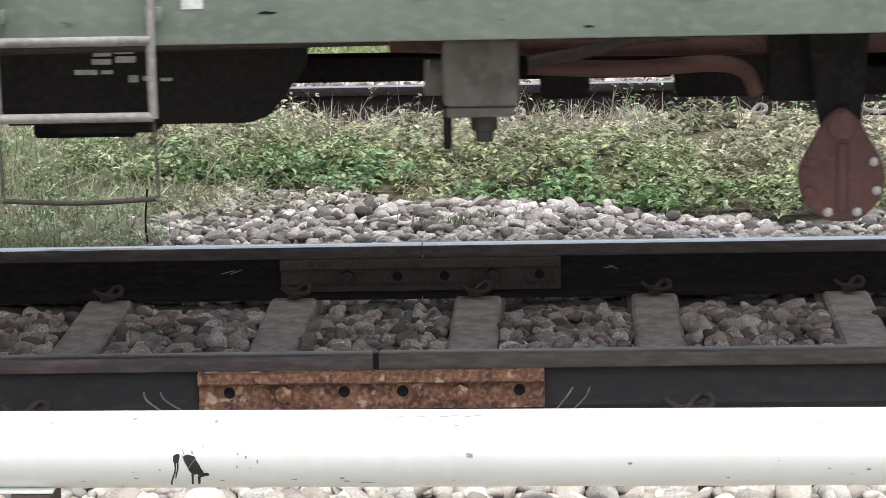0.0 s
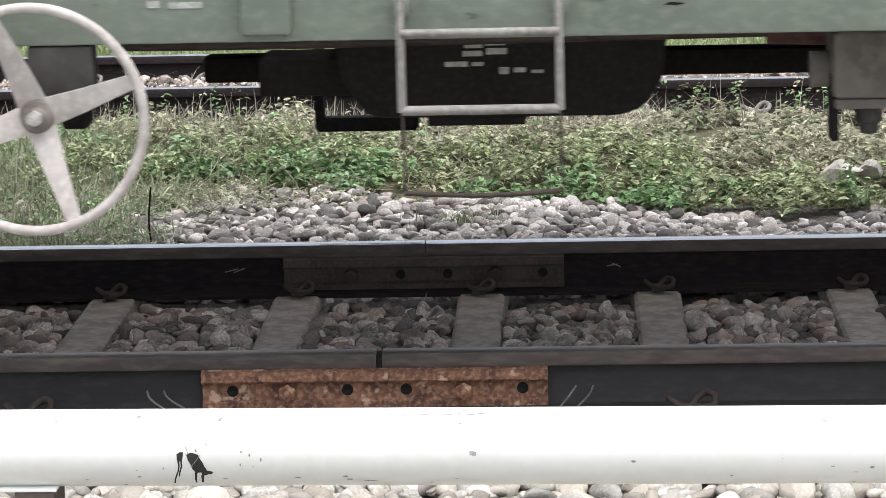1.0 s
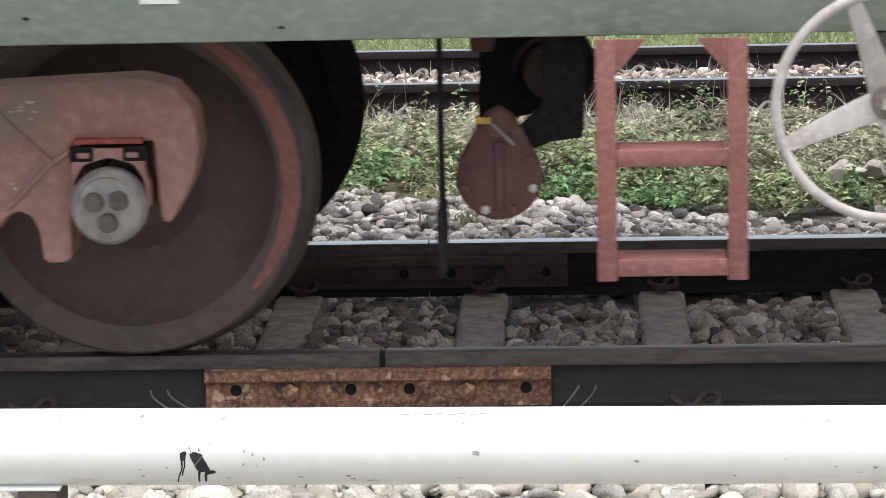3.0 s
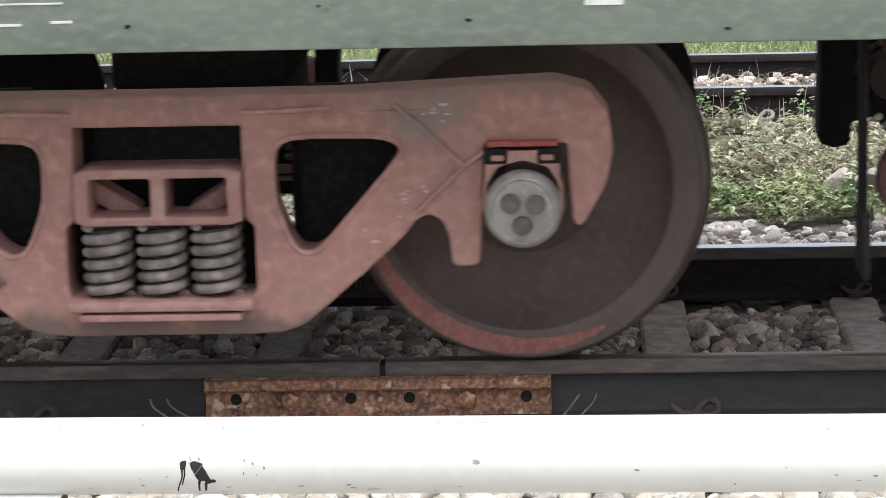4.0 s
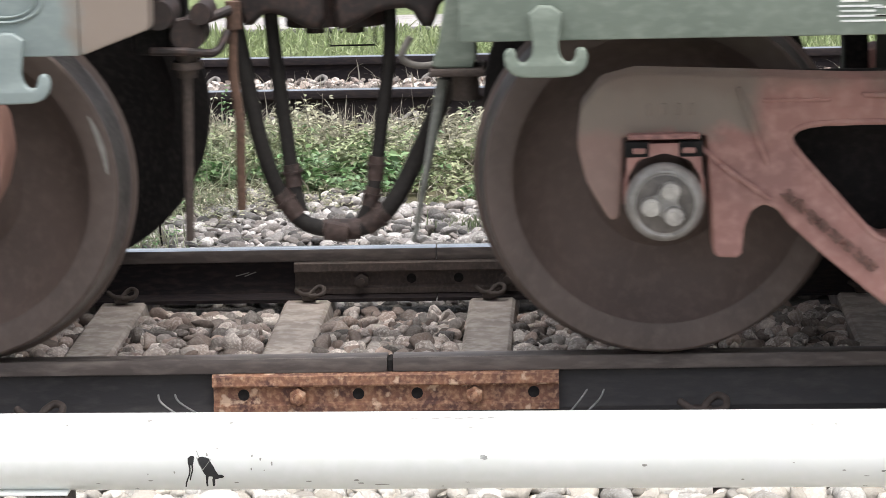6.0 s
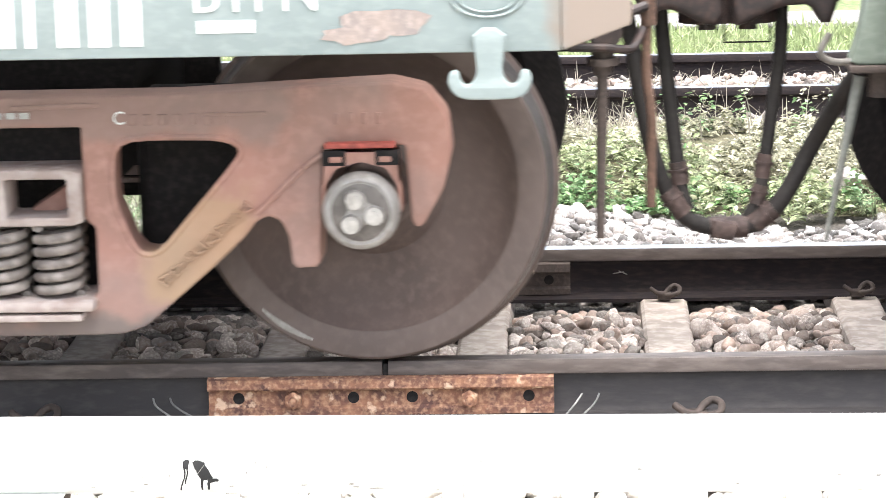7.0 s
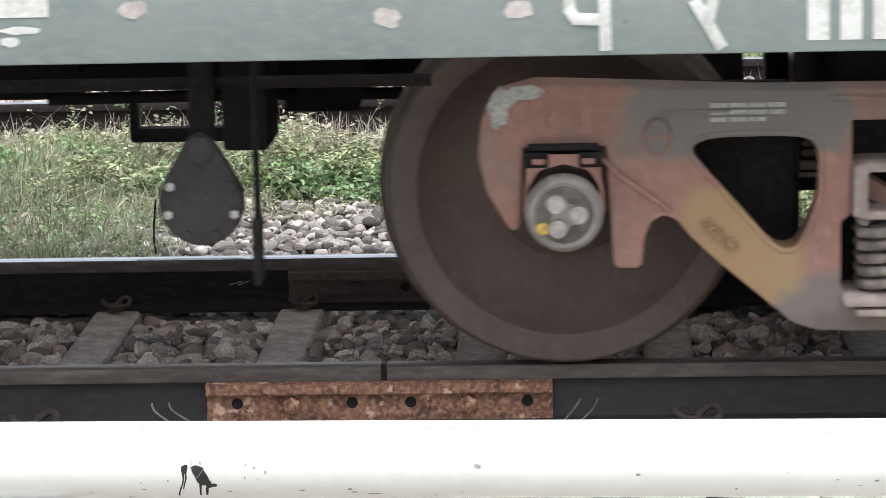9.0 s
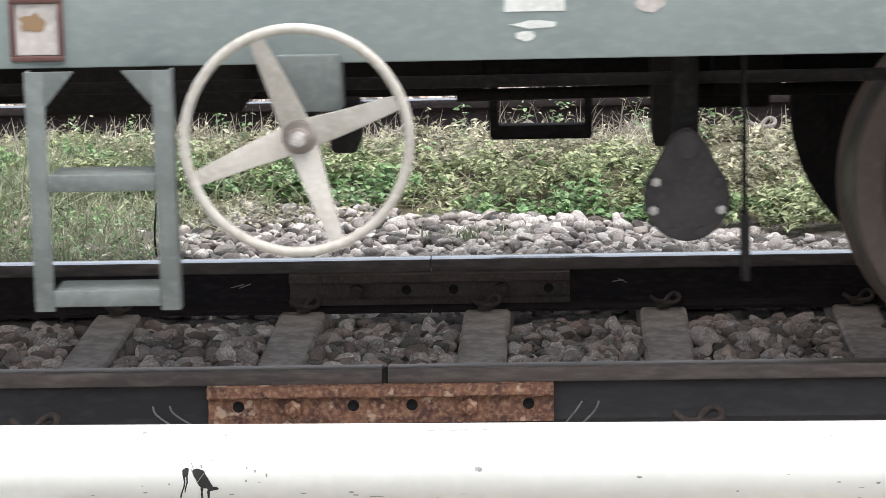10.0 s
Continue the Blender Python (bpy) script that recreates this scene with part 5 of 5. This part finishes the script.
def stone_verts(n, sub, size):
    v, f = icosphere(sub)
    k = len(v)
    P = np.repeat(v[None], n, 0)
    # chip each stone flat on a few sides, so that it has faces and edges
    for _ in range(9):
        d = RNG.normal(size=(n, 3))
        d /= np.linalg.norm(d, axis=1)[:, None]
        h = RNG.uniform(0.42, 0.86, n)
        over = np.maximum(0, np.einsum("nkc,nc->nk", P, d) - h[:, None])
        P = P - over[..., None] * d[:, None]
    P = P * RNG.uniform(0.60, 1.45, (n, 1, 3)) + RNG.normal(size=(n, k, 3)) * 0.008
    P = np.einsum("nkc,ndc->nkd", P, turns(n))
    P[..., 2] *= 0.72
    s = size * RNG.uniform(0.55, 1.4, n)
    return P * s[:, None, None], f, s


def from_arrays(name, V, F, material, smooth=False):
    me = bpy.data.meshes.new(name)
    n = F.shape[1]
    me.vertices.add(len(V))
    me.vertices.foreach_set("co", V.astype(np.float32).ravel())
    me.loops.add(F.size)
    me.loops.foreach_set("vertex_index", F.astype(np.int32).ravel())
    me.polygons.add(len(F))
    me.polygons.foreach_set("loop_start", np.arange(0, F.size, n, dtype=np.int32))
    me.polygons.foreach_set("use_smooth", np.full(len(F), smooth))
    me.update()
    me.validate()
    me.materials.append(material)
    return me


def scatter(x0, x1, y0, y1, step):
    nx, ny = int((x1 - x0) / step), int((y1 - y0) / step)
    gx, gy = np.meshgrid(x0 + (np.arange(nx) + 0.5) * step, y0 + (np.arange(ny) + 0.5) * step)
    p = np.stack([gx.ravel(), gy.ravel()], 1)
    return p + RNG.uniform(-0.5, 0.5, p.shape) * step


def stones(name, label, x0, x1, y0, y1, step, size, height, material, sub=2, keep=None, layers=2, lift=0.016):
    P = []
    for k in range(layers):
        p = scatter(x0, x1, y0, y1, step)
        z = height(p[:, 0], p[:, 1]) - lift * (layers - 1 - k) + RNG.uniform(-0.013, 0.011, len(p))
        P.append(np.column_stack([p, z]))
    P = np.concatenate(P)
    if keep is not None:
        P = P[keep(P[:, 0], P[:, 1])]
    V, f, s = stone_verts(len(P), sub, size)
    V = V + P[:, None]
    F = (f[None] + (np.arange(len(P)) * V.shape[1])[:, None, None]).reshape(-1, 3)
    ob = new(name, from_arrays(name, V.reshape(-1, 3), F, material, smooth=sub > 1))
    return tagged(ob, label, "ballast", kind="stuff")


SL = np.array(SLEEPERS)


def off_sleepers(x, y):
    return np.abs(x[:, None] - SL[None]).min(1) > 0.088


def weed_edge(x):
    """Where the weeds begin behind the far rail's ballast."""
    return 3.14 - 0.25 * x + 0.09 * np.sin(x * 5 + 1.0) + 0.05 * np.sin(x * 13)


flat = lambda z: (lambda x, y: np.full(len(x), z))
bed_in = stones("ballast_between_rails", "brown-grey crushed ballast stones between the rails", -2.1, 1.5, 0.08, 1.43, 0.046, 0.031, lambda x, y: -0.178 - 0.030 * np.clip((y - 1.10) / 0.28, 0, 1), M["stone"], keep=off_sleepers)
stones("ballast_far_side", "pale grey crushed ballast stones beyond the far rail", -2.5, 1.7, 1.60, 3.75, 0.040, 0.0285, lambda x, y: -0.192 - 0.02 * np.sin(x * 3 + y * 2), M["clean"],
       keep=lambda x, y: (y < 2.25) | ((x > -1.72 + 0.12 * np.sin(y * 9)) & (y < weed_edge(x) + 0.02)))
# continued unseen beneath the pipe, to bounce light onto its underside
stones("ballast_near_side", "pale ballast stones beside the near rail", -2.1, 1.5, -3.2, -0.10, 0.045, 0.033, lambda x, y: np.where(y < -0.3, -0.165, -0.19), M["whitestone"], layers=1)
stones("ballast_second_track", "pale grey ballast stones on the second track", -3.6, 2.8, 5.7, 7.8, 0.047, 0.028, lambda x, y: np.where((y > 5.69) & (y < 7.02), -0.212, -0.258), M["stone"], sub=1, layers=1)
stones("ballast_outer", "grey ballast stones along the track", -6.0, -2.1, -1.3, 3.3, 0.10, 0.055, flat(-0.20), M["stone"], sub=1, layers=1)
for x0, x1 in ((-6.0, -2.1), (1.5, 6.0)):
    stones("ballast_outer", "pale ballast stones under the pipe barrier", x0, x1, -3.2, -1.3, 0.10, 0.055, flat(-0.20), M["whitestone"], sub=1, layers=1)
stones("ballast_outer", "grey ballast stones along the track", 1.5, 6.0, -1.3, 3.3, 0.10, 0.055, flat(-0.20), M["stone"], sub=1, layers=1)

# single loose stones on top of the bed
V8, f8, _ = stone_verts(12, 2, 0.027)
kinds = [from_arrays("stone", v, f8, M["loose"], smooth=True) for v in V8]
n = 0
while n < 280:
    x, y = random.uniform(-1.95, 1.2), random.uniform(0.10, 1.40)
    if min(abs(x - s) for s in SLEEPERS) < 0.092:
        continue
    ob = new("stone", random.choice(kinds))
    ob.parent = bed_in
    ob.location = (x, y, -0.166 - 0.030 * min(1, max(0, (y - 1.10) / 0.28)) + random.uniform(-0.006, 0.004))
    ob.rotation_euler = [random.uniform(0, 6.28) for _ in range(3)]
    n += 1


# ---- weeds and grass between the tracks ----
def leaves(P, D, L, W, fold=0.25):
    """Small folded leaves at P that point along D: length L, width W."""
    n = len(P)
    up = np.tile([0, 0, 1.0], (n, 1)) + RNG.normal(size=(n, 3)) * 0.35
    S = np.cross(D, up)
    S /= np.linalg.norm(S, axis=1)[:, None] + 1e-9
    N = np.cross(S, D)
    L, W = L[:, None], W[:, None]
    a1, c1 = (P + D * L * 0.28 + k * S * W * 0.42 + N * W * fold * 0.8 for k in (1, -1))
    a2, c2 = (P + D * L * 0.66 + k * S * W * 0.40 + N * W * fold * 0.7 - N * L * 0.06 for k in (1, -1))
    m1, m2 = P + D * L * 0.28, P + D * L * 0.66 - N * L * 0.06
    tip = P + D * L - N * L * 0.2
    V = np.stack([P, a1, a2, tip, c2, c1, m1, m2], 1)
    f = np.array([[0, 1, 6], [1, 2, 6], [2, 7, 6], [2, 3, 7], [3, 4, 7], [4, 5, 7], [5, 6, 7], [5, 0, 6]])
    F = (f[None] + (np.arange(n) * 8)[:, None, None]).reshape(-1, 3)
    return V.reshape(-1, 3), F


def weeds(name, label, roots, height, per, lmin, lmax, material, spread=0.07):
    """Leafy stems: each root carries a stem with leaves to all sides."""
    Ps, Ds, Ls = [], [], []
    for (x, y, z), h in zip(roots, height):
        lean = RNG.normal(size=2) * spread * 1.5
        k = max(3, int(per * h / 0.2))
        t = RNG.uniform(0.15, 1.0, k)
        q = RNG.uniform(0, 2 * np.pi, k)
        out = RNG.uniform(0, spread, k) * (1.15 - t)
        p = np.column_stack([x + lean[0] * t * h * 4 + out * np.cos(q), y + lean[1] * t * h * 4 + out * np.sin(q), z + t * h])
        d = np.column_stack([np.cos(q), np.sin(q), RNG.uniform(-0.25, 0.7, k)])
        Ps.append(p)
        Ds.append(d / np.linalg.norm(d, axis=1)[:, None])
        Ls.append(RNG.uniform(lmin, lmax, k))
    P, D, L = np.concatenate(Ps), np.concatenate(Ds), np.concatenate(Ls)
    V, F = leaves(P, D, L, L * RNG.uniform(0.45, 0.75, len(L)))
    return tagged(new(name, from_arrays(name, V, F, material)), label, "weeds", kind="stuff")


def blades(name, label, roots, hmin, hmax, width, material, lean=0.35):
    """Bent grass blades in three joints."""
    n = len(roots)
    h = RNG.uniform(hmin, hmax, n)
    q = RNG.uniform(0, 2 * np.pi, n)
    k = np.abs(RNG.normal(size=n)) * lean
    w = width * RNG.uniform(0.6, 1.2, n)
    side = np.column_stack([-np.sin(q), np.cos(q), np.zeros(n)])
    side = side * 0.35 + np.array([[0.85, 0, 0]])
    V = []
    for t, ww in ((0, 1.0), (0.4, 0.85), (0.75, 0.55), (1.0, 0.1)):
        c = roots + np.column_stack([np.cos(q) * k * h * t * t, np.sin(q) * k * h * t * t, h * t * (1 - 0.25 * k * t)])
        V += [c - side * (w * ww / 2)[:, None], c + side * (w * ww / 2)[:, None]]
    V = np.stack(V, 1)
    f = np.array([[0, 1, 3, 2], [2, 3, 5, 4], [4, 5, 7, 6]])
    F = (f[None] + (np.arange(n) * 8)[:, None, None]).reshape(-1, 4)
    return tagged(new(name, from_arrays(name, V.reshape(-1, 3), F, material)), label, "grass", kind="stuff")


def clumpy(x, y, s=1.0):
    return np.array([noise.noise((a * 2.2 * s, b * 2.2 * s, 3.1)) for a, b in zip(x, y)])


def bushes(name, label, centres, material, radius, height, stems, per, lmin, lmax, slim=1.0):
    """Low clumps of leafy stems: each stem leans out of its clump and carries leaves to all sides."""
    n = len(centres)
    R = radius * RNG.uniform(0.7, 1.3, n)
    H = height * RNG.uniform(0.65, 1.35, n)
    c = np.repeat(np.arange(n), stems)
    q, d = RNG.uniform(0, 2 * np.pi, len(c)), np.sqrt(RNG.uniform(0, 1, len(c)))
    out = np.column_stack([np.cos(q), np.sin(q)])
    foot = centres[c] + out * (R[c] * d)[:, None]
    top = H[c] * (1.05 - 0.55 * d * d) * RNG.uniform(0.7, 1.15, len(c))
    k = np.repeat(np.arange(len(c)), per)
    t = RNG.uniform(0.25, 1.0, len(k)) ** 0.7
    lean = RNG.uniform(0.1, 0.5, len(c)) * top
    xy = foot[k] + out[k] * (lean[k] * t * t)[:, None] + RNG.normal(size=(len(k), 2)) * 0.006
    P = np.column_stack([xy, mound(xy[:, 0], xy[:, 1]) + top[k] * t])
    a = RNG.uniform(0, 2 * np.pi, len(k))
    D = np.column_stack([np.cos(a), np.sin(a), RNG.uniform(-0.35, 0.75, len(k))])
    D /= np.linalg.norm(D, axis=1)[:, None]
    L = RNG.uniform(lmin, lmax, len(k)) * (1.15 - 0.45 * t)
    V, F = leaves(P, D, L, L * RNG.uniform(0.42, 0.72, len(k)) * slim)
    return tagged(new(name, from_arrays(name, V, F, material)), label, "weeds", kind="stuff")


p = scatter(-3.3, 2.6, 2.75, 5.15, 0.125)
c = clumpy(p[:, 0], p[:, 1], 1.3)
c2 = clumpy(p[:, 0] + 20, p[:, 1], 0.8)
deep = (p[:, 1] - weed_edge(p[:, 0])) / 1.5
ok = (deep > 0) & ((p[:, 0] > -1.5) | (p[:, 1] > 3.45)) & (c > -0.35 + 0.25 * (deep > 0.85))
p, c, c2, deep = p[ok], c[ok], c2[ok], deep[ok]
tone = RNG.uniform(0, 0.35, len(p)) + 1.05 * deep - 0.55 * c2 + 0.22 * (p[:, 0] > 0.45) + 0.1 * (p[:, 0] < -1.5)
tall = np.clip(0.115 + 0.11 * c - 0.03 * (deep > 0.75) - 0.02 * (p[:, 0] < -1.3) - 0.05 * ((p[:, 0] > 0.35) & (deep > 0.55)), 0.045, 0.19)
for lo, hi, mt, nm, lb in ((-9, 0.33, "leaf", "green_weeds", "low clumps of fresh green leafy weeds"), (0.33, 0.75, "dullleaf", "olive_weeds", "clumps of dull olive green weeds"),
                           (0.75, 9, "dryleaf", "dry_weeds", "clumps of dry yellowish weeds")):
    m = (tone >= lo) & (tone < hi)
    for a0, a1 in ((0, 0.10), (0.10, 0.135), (0.135, 1)):
        w = m & (tall >= a0) & (tall < a1)
        if w.any():
            bushes(nm, lb, p[w], M[mt], 0.085, float(tall[w].mean()), 11, 9, 0.022, 0.062, 1.0 if mt == "leaf" else 0.72)
p = scatter(-3.3, 2.6, 3.6, 5.2, 0.17)
c = clumpy(p[:, 0], p[:, 1], 2.0)
p = p[c > 0.05]
weeds("tall_weeds", "taller dry sprigs of weeds with small leaves", np.column_stack([p, mound(p[:, 0], p[:, 1])]), RNG.uniform(0.14, 0.27, len(p)), 9, 0.014, 0.030, M["dryleaf"], 0.03)
p = p[::2] + 0.03
weeds("tall_weeds", "taller green sprigs of weeds with small leaves", np.column_stack([p, mound(p[:, 0], p[:, 1])]), RNG.uniform(0.14, 0.28, len(p)), 13, 0.018, 0.040, M["leaf"], 0.03)
g = scatter(-3.4, 2.7, 3.35, 5.25, 0.030)
cc = clumpy(g[:, 0] + 9, g[:, 1], 1.2)
g = g[RNG.uniform(size=len(g)) < np.clip(0.02 + 0.42 * (g[:, 1] > 4.2) * (g[:, 0] < 0.4) + 0.45 * cc, 0.02, 0.8)]
blades("dry_grass", "dry straw-coloured grass between the tracks", np.column_stack([g, mound(g[:, 0], g[:, 1])]), 0.06, 0.20, 0.0075, M["straw"], 2.2)
g = scatter(-4.2, -1.40, 2.20, 4.6, 0.0185)
g = g[(g[:, 0] < -1.62 + 0.13 * np.sin(g[:, 1] * 8) + RNG.normal(size=len(g)) * 0.10)]
blades("green_grass", "light green grass reaching the far rail", np.column_stack([g, np.maximum(mound(g[:, 0], g[:, 1]), -0.205)]), 0.03, 0.12, 0.0085, M["blade"], 2.6)
g = g[::4]
blades("dry_grass", "dry stalks in the green grass", np.column_stack([g, np.full(len(g), -0.20)]), 0.05, 0.15, 0.005, M["straw"], 1.5)
p = scatter(-3.3, -1.35, 2.15, 3.35, 0.050)
p = p[p[:, 0] < -1.60 + 0.12 * np.sin(p[:, 1] * 8) + RNG.normal(size=len(p)) * 0.08]
r3 = np.column_stack([p, np.full(len(p), -0.20)])
k = RNG.uniform(size=len(p)) < 0.6
weeds("green_weeds", "small green weeds beside the far rail", r3[k], RNG.uniform(0.03, 0.08, k.sum()), 26, 0.014, 0.034, M["leaf"])
weeds("dry_weeds", "small dry weeds beside the far rail", r3[~k], RNG.uniform(0.03, 0.08, (~k).sum()), 22, 0.012, 0.028, M["dryleaf"])
p = scatter(-1.5, -0.75, 3.05, 3.55, 0.045)
weeds("dry_weeds", "brown dry litter of weeds on the stones", np.column_stack([p, np.full(len(p), -0.19)]), RNG.uniform(0.02, 0.07, len(p)), 20, 0.012, 0.028, M["dryleaf"])
g = np.concatenate([RNG.normal(size=(130, 2)) * (0.10, 0.05) + (-0.40, 2.72), RNG.normal(size=(70, 2)) * (0.10, 0.06) + (1.0, 3.1)])
blades("green_grass", "sparse grass tuft among the stones", np.column_stack([g, np.full(len(g), -0.19)]), 0.04, 0.09, 0.006, M["blade"], 0.8)
g = scatter(-3.4, -0.75, 3.30, 4.70, 0.026)
g = g[RNG.uniform(size=len(g)) < np.clip(0.75 * (-0.75 - g[:, 0]) / 0.7, 0, 0.75)]
blades("pale_grass", "pale grey-green grass among the weeds", np.column_stack([g, mound(g[:, 0], g[:, 1])]), 0.05, 0.15, 0.0095, M["blade"], 2.4)
g = scatter(-3.6, 3.0, 4.75, 5.45, 0.055)
g = g[RNG.uniform(size=len(g)) < np.clip(0.30 + 0.9 * clumpy(g[:, 0], g[:, 1], 1.4), 0.05, 0.7)]
blades("dry_stalks", "tall pale dry stalks by the second track", np.column_stack([g, mound(g[:, 0], g[:, 1])]), 0.10, 0.27, 0.005, M["straw"], 1.0)
g = scatter(-5.0, 4.0, 7.95, 10.5, 0.045)
g = g[(g[:, 1] < 9.82)]
blades("meadow_grass", "short pale green meadow grass behind the second track", np.column_stack([g, np.full(len(g), -0.30)]), 0.05, 0.13, 0.016, M["meadow"], 1.2)
g = scatter(-3.8, 3.0, 5.72, 7.0, 0.07)
g = g[clumpy(g[:, 0], g[:, 1], 1.5) > -0.1]
blades("dry_litter", "bleached dry stalks lying on the second track", np.column_stack([g, np.full(len(g), -0.215)]), 0.05, 0.15, 0.006, M["straw"], 1.8)
b = B()
tube(b, smooth_path([(-1.505, 2.48, -0.2), (-1.512, 2.48, -0.1), (-1.50, 2.48, 0.02)], 5), 0.0035, 6)
thing("stalk", b, M["black"], "thin dark dead stalk standing in the ballast", "stalk")
for i, (x, y, s) in enumerate(((1.03, 3.34, 0.068), (1.13, 3.36, 0.06), (-0.35, 3.05, 0.028))):
    v, f, _ = stone_verts(1, 2, s)
    ob = new("rock", from_arrays("rock", v[0], f, M["clean"]))
    ob.location = (x, y, -0.11 if x > 1 else -0.15)
    tagged(ob, "pale broken rock lying in the weeds", "rock", "pale rocks")

# marks on the white pipe
def pipe_mark(x, q, w, h, mt, seed, name="paint_chip", label="dark chipped spot in the white paint"):
    """A flake on the pipe's round surface; q: degrees below its front line."""
    rnd = random.Random(seed)
    b = B()
    vs = []
    for i in range(12):
        a = 2 * math.pi * i / 12
        k = rnd.uniform(0.6, 1.1)
        dx, da = w / 2 * k * math.cos(a), h / 2 * k * math.sin(a) / PR
        an = radians(-q) + da
        vs.append(b.verts.new((x + dx, -(PR + 0.0008) * math.cos(an), (PR + 0.0008) * math.sin(an))))
    b.faces.new(vs)
    part(name, b, M[mt], pipe, label, smooth=None)


def pipe_smear(rows, mt="chip", lift=0.0008):
    """A dark smear down the pipe: rows of (degrees below the front line, left, right)."""
    b = B()
    prev = None
    for q, xl, xr in rows:
        a = radians(-q)
        cur = [b.verts.new((x, -(PR + lift) * math.cos(a), (PR + lift) * math.sin(a))) for x in (xl, xr)]
        if prev:
            b.faces.new((prev[0], prev[1], cur[1], cur[0]))
        prev = cur
    part("paint_chip", b, M[mt], pipe, "dark chipped spot in the white paint" if mt == "chip" else "pale scratch", smooth=None)


pipe_smear([(-7, -0.748, -0.742), (-4, -0.754, -0.731), (2, -0.752, -0.728), (8, -0.749, -0.723), (14, -0.746, -0.720), (20, -0.742, -0.716), (25, -0.738, -0.715)])
pipe_smear([(22, -0.716, -0.708), (25, -0.716, -0.704), (28, -0.717, -0.707)])
pipe_smear([(-16, -0.757, -0.755), (-11, -0.754, -0.7525), (-6, -0.752, -0.7505)], "scuff")
pipe_smear([(-13, -0.738, -0.7355), (-8, -0.737, -0.733)], "scuff")
pipe_smear([(24.6, -0.727, -0.708), (28, -0.726, -0.711), (31, -0.728, -0.722), (38, -0.728, -0.723), (48, -0.729, -0.725)])
pipe_smear([(24.6, -0.740, -0.734), (32, -0.740, -0.736), (40, -0.741, -0.737), (49, -0.741, -0.738)])
pipe_smear([(-8, -0.767, -0.761), (-5, -0.773, -0.760), (2, -0.773, -0.762), (6, -0.772, -0.763)])
pipe_smear([(5.6, -0.772, -0.768), (14, -0.771, -0.768), (22, -0.773, -0.770), (30, -0.777, -0.774), (40, -0.781, -0.778), (50, -0.783, -0.780)])
pipe_smear([(5.6, -0.766, -0.763), (14, -0.766, -0.763), (24, -0.770, -0.767), (33, -0.772, -0.770)])
pipe_smear([(-6, -0.756, -0.7545), (4, -0.752, -0.7505), (14, -0.745, -0.7435)], "scuff", 0.0014)
pipe_smear([(-3, -0.729, -0.7275), (5, -0.737, -0.7355), (14, -0.746, -0.7445)], "scuff", 0.0016)
for i in range(26):
    r = random.Random(100 + i)
    pipe_mark(r.uniform(-1.1, 0.6), r.choice((-60, -55, 5, 15, 35, 50, 60)) + r.uniform(-6, 6), r.uniform(0.003, 0.014), r.uniform(0.002, 0.006), "scuff", 200 + i, label="small grey scuff")
for i, (x, q, w, h) in enumerate(((-0.851, -66, 0.012, 0.010), (-0.828, -67, 0.007, 0.004), (-0.715, -19, 0.006, 0.003), (-0.648, -8, 0.004, 0.006), (-0.632, -3, 0.004, 0.007), (-0.610, 4, 0.004, 0.009),
                                  (-0.650, 12, 0.003, 0.007), (-0.540, 36, 0.016, 0.004), (-0.447, 34, 0.012, 0.006), (-0.440, 41, 0.014, 0.005), (-0.400, 45, 0.034, 0.004), (-0.80, 17, 0.004, 0.006), (-0.20, -4, 0.016, 0.012))):
    pipe_mark(x, q, w, h, "scuff" if i != 12 else "pale", 330 + i, label="small grey scuff")
for i in range(9):
    pipe_mark(-0.36 + i * 0.022, -70 + (i % 2) * 2, 0.026, 0.004, "scuff", 300 + i, label="small grey scuff")


def motions():
    rows = [(t, travel(t)) for t in TIMES]
    walk(wa, [(t, pose(S_A + x, 0, 0)) for t, x in rows])
    walk(wb, [(t, pose(S_B + x, 0, 0)) for t, x in rows])
    for k, ax in enumerate(axles_a + axles_b):
        px, py, pz = ax.location
        turn0 = (0, 64.4, 0, 60)[k]
        walk(ax, [(t, pose(px, py, pz) @ Matrix.Rotation(x / R_WHEEL + radians(turn0), 4, "Y")) for t, x in rows])


motions()
